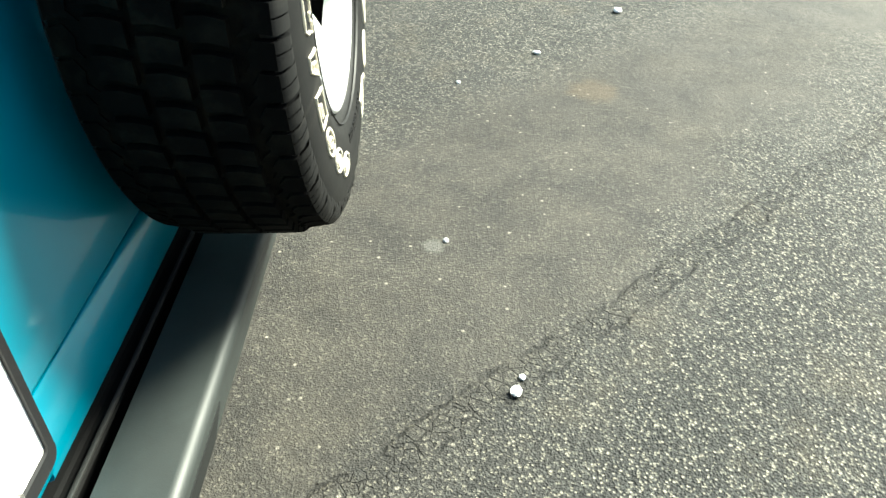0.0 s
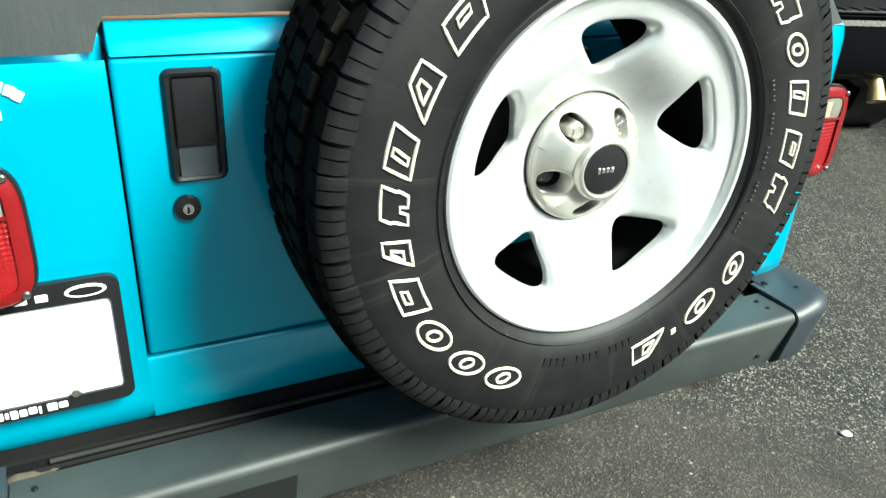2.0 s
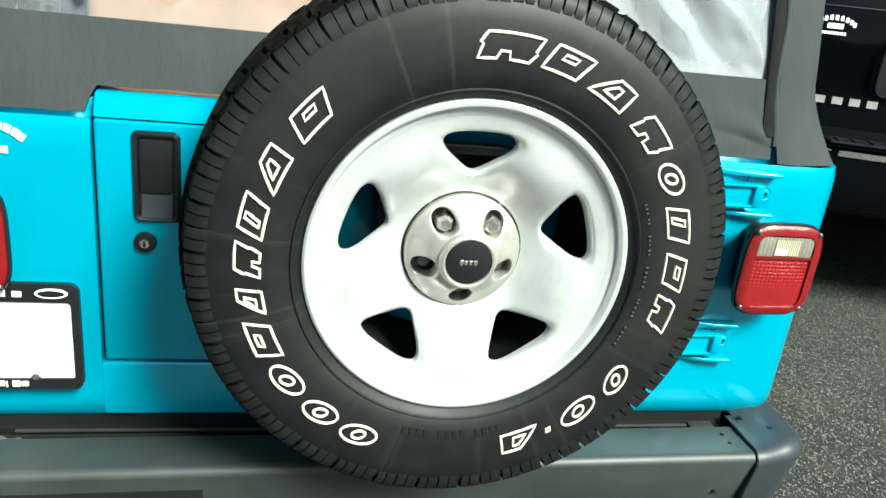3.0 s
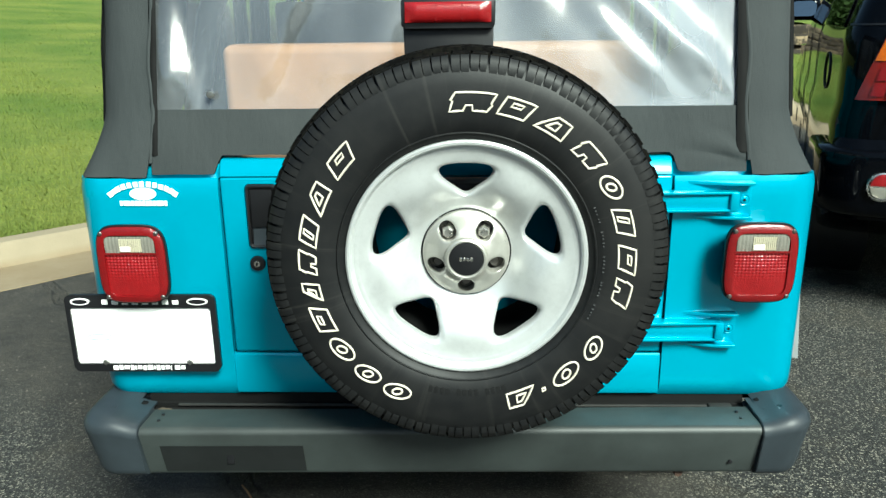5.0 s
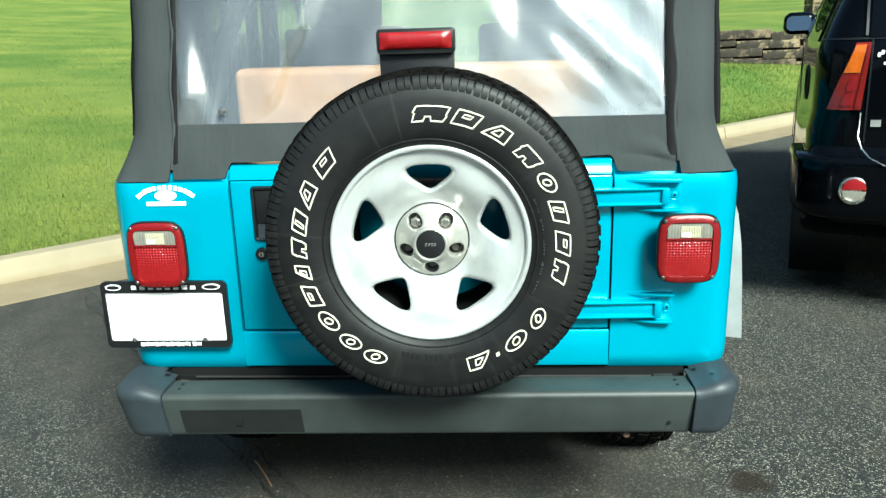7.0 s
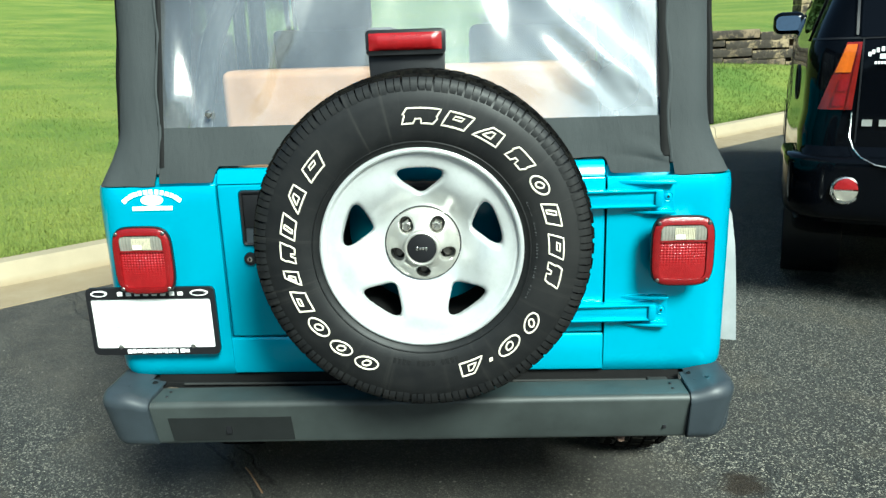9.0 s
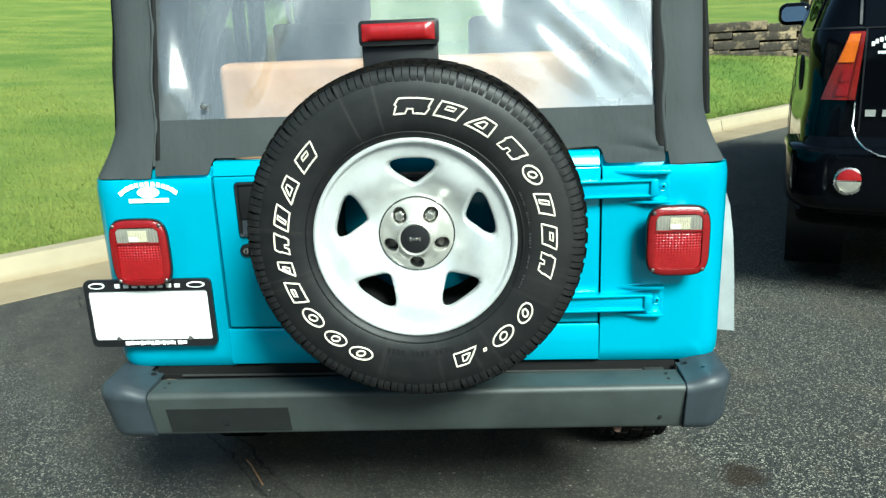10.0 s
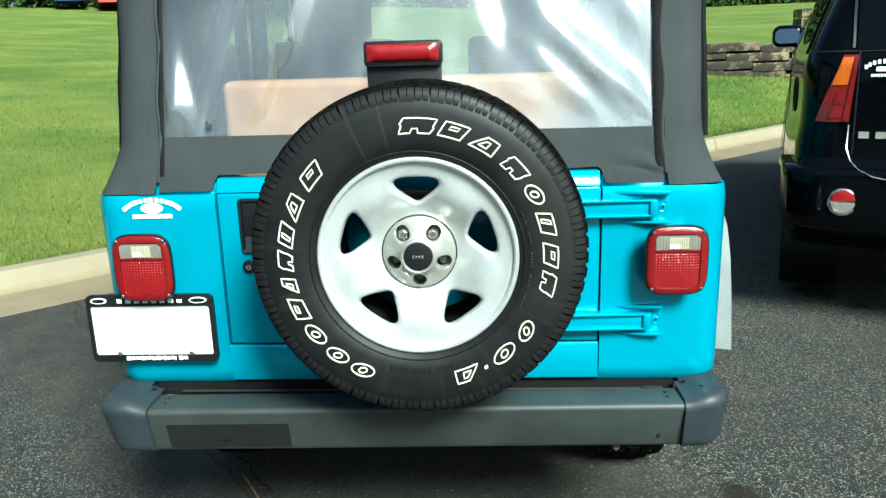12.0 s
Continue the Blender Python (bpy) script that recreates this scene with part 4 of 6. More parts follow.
def tread_mesh(r, w, pitches, cx=0.0, cy=0.0, cz=0.0):
    """Blocks of an all-terrain tread: two shoulder rows with notches that run down the side, and three zigzag rows."""
    verts, faces = [], []
    h = w / 2

    def at(rad, ang, y):
        return (cx + rad * math.sin(ang), cy + y, cz + rad * math.cos(ang))

    def block(outline, lo, hi, crown=0.0):
        n, k = len(verts), len(outline)
        for rad in (lo, hi):
            for ang, y in outline:
                shrink = 1.0 if rad == lo else 0.93
                ca, cyy = sum(p[0] for p in outline) / k, sum(p[1] for p in outline) / k
                verts.append(at(rad - crown * (y / h) ** 2, ca + (ang - ca) * shrink, cyy + (y - cyy) * shrink))
        for i in range(k):
            j = (i + 1) % k
            faces.append((n + i, n + j, n + k + j, n + k + i))
        faces.append(tuple(range(n + k, n + 2 * k)))
    step = 2 * math.pi / pitches
    for p in range(pitches):
        a = p * step
        for row, (y0, y1, shift) in enumerate(((-0.54, -0.22, 0.0), (-0.17, 0.17, 0.5), (0.22, 0.54, 0.0))):
            y0, y1 = y0 * h, y1 * h
            ym = (y0 + y1) / 2
            s = a + shift * step
            z = 0.16 * step
            out = [(s + 0.06 * step, y0), (s + 0.22 * step, ym), (s + 0.06 * step + z, y1), (s + 0.80 * step + z, y1), (s + 0.96 * step, ym), (s + 0.80 * step, y0)]
            block(out, r - 0.012, r + 0.001, 0.003)
        for side in (-1, 1):
            s = a + (0.25 if side < 0 else 0.75) * step
            e0, e1 = side * 0.60 * h, side * 0.86 * h
            wide = 0.92 if p % 2 else 0.86
            deep = 0.10 if p % 2 else 0.02
            out = [(s, e0 - side * deep * h * 0.4), (s + 0.12 * step, e0 * 0.6 + e1 * 0.4), (s, e1), (s + wide * step, e1), (s + (wide + 0.12) * step, e0 * 0.6 + e1 * 0.4), (s + (wide - 0.25) * step, e0 + side * 0.03 * h), (s + 0.3 * step, e0 + side * 0.05 * h)]
            if side > 0:
                out = out[::-1]
            block(out, r - 0.024, r - 0.002, 0.010)
    me = bpy.data.meshes.new("tread")
    me.from_pydata(verts, [], faces)
    return me


def shoulder_mesh(r, w, pitches):
    """The lugs' dusty faces down both shoulders, each split by two fine sipes, with a ragged lower edge."""
    verts, faces = [], []
    h = w / 2
    step = 2 * math.pi / pitches
    for p in range(pitches):
        for side in (-1, 1):
            s = (p + (0.25 if side < 0 else 0.75)) * step
            wide = 0.92 if p % 2 else 0.86
            low = 0.043 if p % 2 else 0.036
            for first, last in ((0.0, 0.44), (0.49, wide)):
                n = len(verts)
                for down, y, lift, trim in ((0.0095, 0.850, -0.003, 0.0), (0.0115, 0.865, 0.0004, 0.0), (0.020, 0.905, 0.0009, 0.0), (low - 0.010, 0.940, 0.0002, 0.0), (low, 0.964, -0.0030, 0.03)):
                    for ang in (s + (first + trim) * step, s + (last - trim) * step):
                        verts.append(((r - down) * math.sin(ang), side * (y * h + lift), (r - down) * math.cos(ang)))
                for q in range(4):
                    faces.append((n + 2 * q, n + 2 * q + 1, n + 2 * q + 3, n + 2 * q + 2))
    me = bpy.data.meshes.new("shoulder_tread")
    me.from_pydata(verts, [], faces)
    return me


def plain_wheel(parent, name, r, w, x, y, z, rim_mat, face):
    """A road wheel: tyre with tread, dished rim. face: -1 shows to the left, 1 to the right."""
    ob = part(name, lathe(tyre_profile(r, w, r * 0.58), 72, closed=False), RUBBER, parent, "black road tyre")
    ob.matrix_local = pose(x, y, z, 0, 0, 90 if face > 0 else -90)
    finish("tread", tread_mesh(r, w, 44), TREAD, ob)
    finish("shoulder_tread", shoulder_mesh(r, w, 44), RUBBER, ob)["kind"] = "stuff"
    rr = r * 0.58
    prof = [(rr + 0.012, -w * 0.42), (rr + 0.010, -w * 0.45), (rr - 0.006, -w * 0.44), (rr - 0.012, -w * 0.36), (rr - 0.04, -w * 0.25), (rr * 0.5, -w * 0.22), (rr * 0.35, -w * 0.34), (0.0, -w * 0.35)]
    part("rim", lathe(prof, 48), rim_mat, ob)
    return ob


# spare wheel: turned about y, its middle here
SPARE = (0.0, 0.942)
SPARE_R, SPARE_Y, SPARE_W = 0.353, -0.152, 0.222
HOLE = (0.1035, 0.1585, 0.0660)


def holed_sector(bm, a_mid, a_half, r0, r1, hole, height, rings=9, wall=0.02, lip=0.004):
    """One sector of a disc with a hole in it. hole: closed outline as (radial, across) about the sector's middle line;
    height(r, off): y of the face, off the angle from the sector's middle."""
    n = len(hole)
    centre = (sum(p[0] for p in hole) / n, sum(p[1] for p in hole) / n)

    def bound(p):
        # from the hole's centre out through p to the sector's edge
        dr, dt = p[0] - centre[0], p[1] - centre[1]
        lo, hi = 0.0, 60.0
        for _ in range(40):
            k = (lo + hi) / 2
            u, v = centre[0] + dr * k, centre[1] + dt * k
            rad, ang = math.hypot(u, v), math.atan2(v, u)
            inside = r0 < rad < r1 and abs(ang) < a_half and u > 0
            lo, hi = (k, hi) if inside else (lo, k)
        return centre[0] + dr * lo, centre[1] + dt * lo
    edge = [bound(p) for p in hole]
    for rad in (r0, r1):
        for ang in (-a_half, a_half):
            c = (rad * math.cos(ang), rad * math.sin(ang))
            k = min(range(n), key=lambda i: math.hypot(edge[i][0] - c[0], edge[i][1] - c[1]))
            edge[k] = c

    def vert(u, v, push):
        rad, ang = math.hypot(u, v), math.atan2(v, u)
        a = a_mid + ang
        return bm.verts.new((rad * math.sin(a), height(rad, ang) + push, rad * math.cos(a)))
    rows = [[vert(centre[0] + (p[0] - centre[0]) * 0.97, centre[1] + (p[1] - centre[1]) * 0.97, wall) for p in hole],
            [vert(centre[0] + (p[0] - centre[0]) * 0.985, centre[1] + (p[1] - centre[1]) * 0.985, lip * 1.6) for p in hole]]
    for k in range(rings + 1):
        t = (k / rings) ** 1.5
        push = lip * max(0.0, 1 - t * 5) ** 2
        rows.append([vert(p[0] + (e[0] - p[0]) * t, p[1] + (e[1] - p[1]) * t, push) for p, e in zip(hole, edge)])
    for one, two in zip(rows, rows[1:]):
        for k in range(n):
            bm.faces.new((one[k], one[(k + 1) % n], two[(k + 1) % n], two[k]))


def soft_triangle(r_in, r_out, half, n=72):
    """A rounded triangle with its point towards the hub, as (radial, across)."""
    corners = [Vector((r_in, 0.0)), Vector((r_out, half)), Vector((r_out, -half))]
    mid = sum(corners, Vector((0, 0))) / 3
    pts = []
    for k in range(n):
        a = 2 * math.pi * k / n
        way = Vector((math.cos(a), math.sin(a)))
        best = 1e9
        for i in range(3):
            p, q = corners[i], corners[(i + 1) % 3]
            e = q - p
            det = way.x * -e.y + way.y * e.x
            if abs(det) > 1e-9:
                d = p - mid
                t = (d.x * -e.y + d.y * e.x) / det
                if t > 0:
                    best = min(best, t)
        pts.append(mid + way * best)
    for _ in range(14):
        pts = [(pts[i - 1] + pts[i] * 2 + pts[(i + 1) % n]) / 4 for i in range(n)]
    bow = [Vector((p.x + 0.006 * (1 - (p.y / half) ** 2) * smooth01(p.x, (r_in + r_out) / 2, r_out), p.y)) for p in pts]
    return [(p.x, p.y) for p in bow]


def stadium(r_in, r_out, half, n=40):
    pts = []
    for k in range(n):
        a = 2 * math.pi * k / n
        c = r_out - half if math.cos(a) > 0 else r_in + half
        pts.append((c + half * math.cos(a), half * math.sin(a)))
    return pts


def mark_outline(kind, w, h):
    """Plain outlined shapes, slanted, as closed lists of (across, up) from the lower left."""
    s = 0.42 * h
    slant = [(0, 0), (s, h), (w + s, h), (w, 0)]
    if kind == "dot":
        return [slant]
    if kind == "oval":
        outer = [(w / 2 + s / 2 + w / 2 * math.cos(a * math.pi / 14) + s * 0.5 * math.sin(a * math.pi / 14), h / 2 + h / 2 * math.sin(a * math.pi / 14)) for a in range(28)]
        slit = [(w / 2 + s / 2 + w * 0.16 * math.cos(a * math.pi / 10) + s * 0.25 * math.sin(a * math.pi / 10), h / 2 + h * 0.24 * math.sin(a * math.pi / 10)) for a in range(20)]
        return [outer, slit]
    if kind == "wedge":
        return [[(0, 0), (w * 0.34 + s, h), (w * 0.80 + s, h), (w, 0)], [(w * 0.34, h * 0.28), (w * 0.46 + s * 0.6, h * 0.72), (w * 0.60 + s * 0.6, h * 0.72), (w * 0.68, h * 0.28)]]
    if kind == "slot":
        return [slant, [(w * 0.30 + s * 0.20, h * 0.20), (w * 0.34 + s * 0.80, h * 0.80), (w * 0.52 + s * 0.80, h * 0.80), (w * 0.48 + s * 0.20, h * 0.20)]]
    if kind == "step":
        return [[(0, 0), (s * 0.55, h * 0.55), (-w * 0.06 + s * 0.62, h * 0.62), (s, h), (w + s, h), (w + s * 0.45, h * 0.45), (w * 1.05 + s * 0.38, h * 0.38), (w, 0), (w * 0.62, 0), (w * 0.55 + s * 0.3, h * 0.3), (w * 0.38 + s * 0.3, h * 0.3), (w * 0.36, 0)]]
    return [slant, [(w * 0.30 + s * 0.52, h * 0.52), (w * 0.32 + s * 0.74, h * 0.74), (w * 0.68 + s * 0.74, h * 0.74), (w * 0.66 + s * 0.52, h * 0.52)]]


def raised_mark(tyre, kind, angle, width, r_base=0.2555, height=0.0290, bar=0.0019):
    """A raised white outline on the tyre's side at an angle, clockwise from the top."""
    bm = bmesh.new()
    mid = SPARE_R - 0.072
    for line in mark_outline(kind, width, height):
        dense = []
        for (xa, za), (xb, zb) in zip(line, line[1:] + line[:1]):
            steps = max(1, int(math.hypot(xb - xa, zb - za) / 0.006))
            dense += [(xa + (xb - xa) * k / steps, za + (zb - za) * k / steps) for k in range(steps)]
        pts = []
        for x, z in dense:
            r, a = r_base + z, radians(angle) + (x - width / 2 - 0.21 * height) / (r_base + height / 2)
            # follow the bulge of the side
            y = -SPARE_W / 2 * (1.0 - 0.9 * ((r - 0.262) / 0.06) ** 2 * 0.06)
            pts.append((r * math.sin(a), y - 0.0002, r * math.cos(a)))
        tube(pts, bar, bm, 6, True)
    return part("raised_mark", bm, RAISED, tyre)


def build_spare(jeep):
    rim_r = 0.207
    tyre = part("spare_tyre", lathe(tyre_profile(SPARE_R, SPARE_W, rim_r - 0.004), 128), RUBBER, jeep, "black all-terrain spare tyre with raised white outlined marks")
    tyre.matrix_local = pose(SPARE[0], SPARE_Y, SPARE[1])
    part("tread_base", lathe([(SPARE_R + d, SPARE_W / 2 * y) for d, y in ((-0.0125, -0.74), (-0.0105, -0.66), (-0.0072, -0.3), (-0.0072, 0.3), (-0.0085, 0.70), (-0.0130, 0.84))], 128), TREAD, tyre)
    finish("tread", tread_mesh(SPARE_R, SPARE_W, 68), TREAD, tyre)
    finish("shoulder_tread", shoulder_mesh(SPARE_R, SPARE_W, 68), RUBBER, tyre, "dusty grey shoulder lugs")["kind"] = "stuff"
    # (kind, first and last angle in degrees, clockwise from the top)
    for kind, first, last in (("step", -6, 10), ("slant", 11, 23.5), ("wedge", 25, 39), ("step", 41.5, 53.5), ("oval", 55.5, 67), ("slot", 69, 80.5), ("slant", 83, 94.5), ("step", 96, 107),
                              ("oval", 119.5, 131), ("oval", 132.5, 146.5), ("wedge", 152.5, 166.5),
                              ("oval", 201, 213.5), ("oval", 214.2, 226.5), ("oval", 227.5, 240.5), ("slant", 241.5, 253.5), ("wedge", 255, 264), ("step", 265.5, 275), ("slot", 276.2, 287.5), ("wedge", 288.8, 302), ("slant", 304.5, 317)):
        raised_mark(tyre, kind, (first + last) / 2, radians(last - first) * 0.270 - 0.012)
    raised_mark(tyre, "dot", 149.8, 0.006, 0.2695, 0.005)
    # moulded ribs and small unreadable print round the bead
    part("bead_rib", lathe([(0.2185, -SPARE_W / 2 + 0.006), (0.220, -SPARE_W / 2 + 0.0035), (0.2215, -SPARE_W / 2 + 0.005)], 128), RUBBER, tyre)
    for k in range(14):
        a = radians(164 + k * 2.4)
        if k in (4, 9):
            continue
        bm = box(-0.0032, 0.0032, -0.0008, 0.001, -0.006, 0.006)
        ob = part("moulded_bar", bm, RUBBER, tyre)
        ob.matrix_local = Matrix.Translation((0.243 * math.sin(a), -SPARE_W / 2 + 0.0006, 0.243 * math.cos(a))) @ pose(0, 0, 0, 0, math.degrees(a), 0)
    # fine moulded print, its glints imitated by a paler grey than the rubber
    worn = random.Random(8)
    for k in range(34):
        a = radians(66 + k * 1.55 + worn.uniform(-0.3, 0.3))
        if k % 7 > 4:
            continue
        high = worn.uniform(0.0007, 0.0019)
        ob = part("moulded_bar", box(-0.0006, 0.0006, -0.0006, 0.001, -high, high), PRINT, tyre)
        ob.matrix_local = Matrix.Translation((0.232 * math.sin(a), -SPARE_W / 2 + 0.0010, 0.232 * math.cos(a))) @ pose(0, 0, 0, 0, math.degrees(a), 0)
    # rim: lip, a narrow groove and the barrel, then the holed face that rises from the hub to the lip
    lip = [(rim_r - 0.004, -0.080), (rim_r + 0.001, -0.094), (rim_r, -0.0985), (rim_r - 0.003, -0.1005), (rim_r - 0.007, -0.1000), (rim_r - 0.0095, -0.096), (rim_r - 0.0105, -0.0895),
           (rim_r - 0.0125, -0.0880), (rim_r - 0.0155, -0.0885), (rim_r - 0.021, -0.0868)]
    rim = part("spare_rim", lathe(lip, 128), ALLOY, jeep, "silver five-spoke alloy spare rim")
    rim.matrix_local = pose(SPARE[0], SPARE_Y, SPARE[1])
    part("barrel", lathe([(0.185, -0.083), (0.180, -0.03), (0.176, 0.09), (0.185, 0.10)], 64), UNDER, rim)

    def face(rad, off):
        # a shallow cone, each spoke crowned and sunk towards the holes
        t = min(1.0, max(0.0, (rad - 0.078) / (0.186 - 0.078)))
        base = -0.0440 - 0.0428 * (0.25 * t + 0.75 * smooth01(t, -0.25, 1.0))
        crown = -0.0135 * (1 - math.cos(off * 5)) / 2 * math.sin(math.pi * min(1.0, t * 1.05)) ** 1.5
        return base + 0.0063 * (1 - t) + crown
    bm = bmesh.new()
    for k in range(5):
        holed_sector(bm, 2 * math.pi * k / 5, math.pi / 5, 0.074, 0.1862, soft_triangle(*HOLE), face, 11, 0.0165, 0.0085)
    bmesh.ops.remove_doubles(bm, verts=bm.verts, dist=0.0008)
    part("spoke_face", bm, ALLOY, rim)
    # hub cover with five nut pockets

    def cover(rad, off):
        t = (rad - 0.030) / 0.046
        return -0.083 + 0.008 * smooth01(t, 0.0, 0.6) + 0.024 * smooth01(t, 0.35, 1.0)
    bm = bmesh.new()
    for k in range(5):
        holed_sector(bm, 2 * math.pi * (k + 0.5) / 5, math.pi / 5, 0.0345, 0.075, stadium(0.0390, 0.0705, 0.0150), cover, 8, 0.026, 0.0022)
    lathe([(0.075, -0.051), (0.0768, -0.0495), (0.0775, -0.034)], 64, bm=bm)
    bmesh.ops.remove_doubles(bm, verts=bm.verts, dist=0.0005)
    part("hub_cover", bm, HUB, rim, "silver hub cover with nut pockets")
    part("hub_gap", lathe([(0.0775, -0.0425), (0.0800, -0.0432)], 64), BLACK, rim)
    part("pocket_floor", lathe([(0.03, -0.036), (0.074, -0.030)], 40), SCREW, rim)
    for k in range(5):
        a = 2 * math.pi * (k + 0.5) / 5
        x, z = 0.052 * math.sin(a), 0.052 * math.cos(a)
        top = k in (0, 4)
        mat = CHROME if top else SCREW
        length = -0.070 if top else -0.046
        bm = lathe([(0.0, length), (0.0075, length - 0.0005), (0.0112, length + 0.003), (0.0118, length + 0.008), (0.0118, -0.030)], 6 if top else 16, x, z)
        part("lug_nut", bm, mat, rim, "bright steel lug nut" if top else "rusty wheel stud")
    part("centre_cap", lathe([(0.0, -0.0895), (0.0262, -0.0892), (0.0292, -0.0885), (0.0302, -0.085), (0.0302, -0.078)], 48), BLACK, rim, "black round centre cap")
    part("cap_ring", lathe([(0.0297, -0.0865), (0.0305, -0.0900), (0.0330, -0.0908), (0.0362, -0.0890), (0.0378, -0.0845), (0.0382, -0.074)], 48), HUB, rim)
    for k, (x, w, hh) in enumerate(((-0.0115, 0.0045, 0.008), (-0.0055, 0.0045, 0.006), (0.0005, 0.0045, 0.006), (0.0065, 0.0050, 0.007))):
        part("emblem_bar", box(x, x + w, -0.0906, -0.0888, -hh / 2, hh / 2, 0.0006, 1), CHROME, rim)
    # carrier behind the wheel
    part("spare_carrier", box(-0.10, 0.10, -0.062, -0.004, 0.84, 1.04, 0.012), BLACK, jeep)


def build_brake_lamp(jeep):
    x0, x1, z0, z1, y = -0.115, 0.053, 1.322, 1.374, -0.070
    part("lamp_bracket", prism([(x0 + 0.008, 1.10), (x1 - 0.004, 1.10), (x1 - 0.002, z0 + 0.012), (x0 + 0.002, z0 + 0.012)], "y", y + 0.012, y + 0.030, 0.004), BLACK, jeep, "black high brake lamp bracket")
    lamp = part("brake_lamp", prism(rounded(x0, x1, z0, z1, 0.007, 5), "y", y - 0.002, y + 0.045, 0.004), BLACK, jeep, "high red brake lamp above the spare wheel")

    def lens(u, v):
        return x0 + 0.007 + (x1 - x0 - 0.014) * u, y - 0.004 - 0.007 * math.sin(math.pi * v) ** 0.6 * min(1, 8 * u, 8 * (1 - u)), z0 + 0.010 + (z1 - z0 - 0.017) * v
    part("red_lens", grid(40, 10, lens), RED, lamp)
    part("lens_cell", box(x0 + 0.062, x0 + 0.064, y - 0.0095, y - 0.004, z0 + 0.013, z1 - 0.010), REDRIM, lamp)
    part("lens_cell", box(x1 - 0.060, x1 - 0.058, y - 0.0095, y - 0.004, z0 + 0.013, z1 - 0.010), REDRIM, lamp)


PANE_L, PANE_R, PANE_B, PANE_T = -0.620, 0.543, 1.165, 1.66
ROOF = 1.78


def wrinkle(x, z, s, amount):
    return amount * (noise.noise((x * s, z * s * 0.35, 1.3)) + 0.5 * noise.noise((x * s * 2.7, z * s, 5.1)))


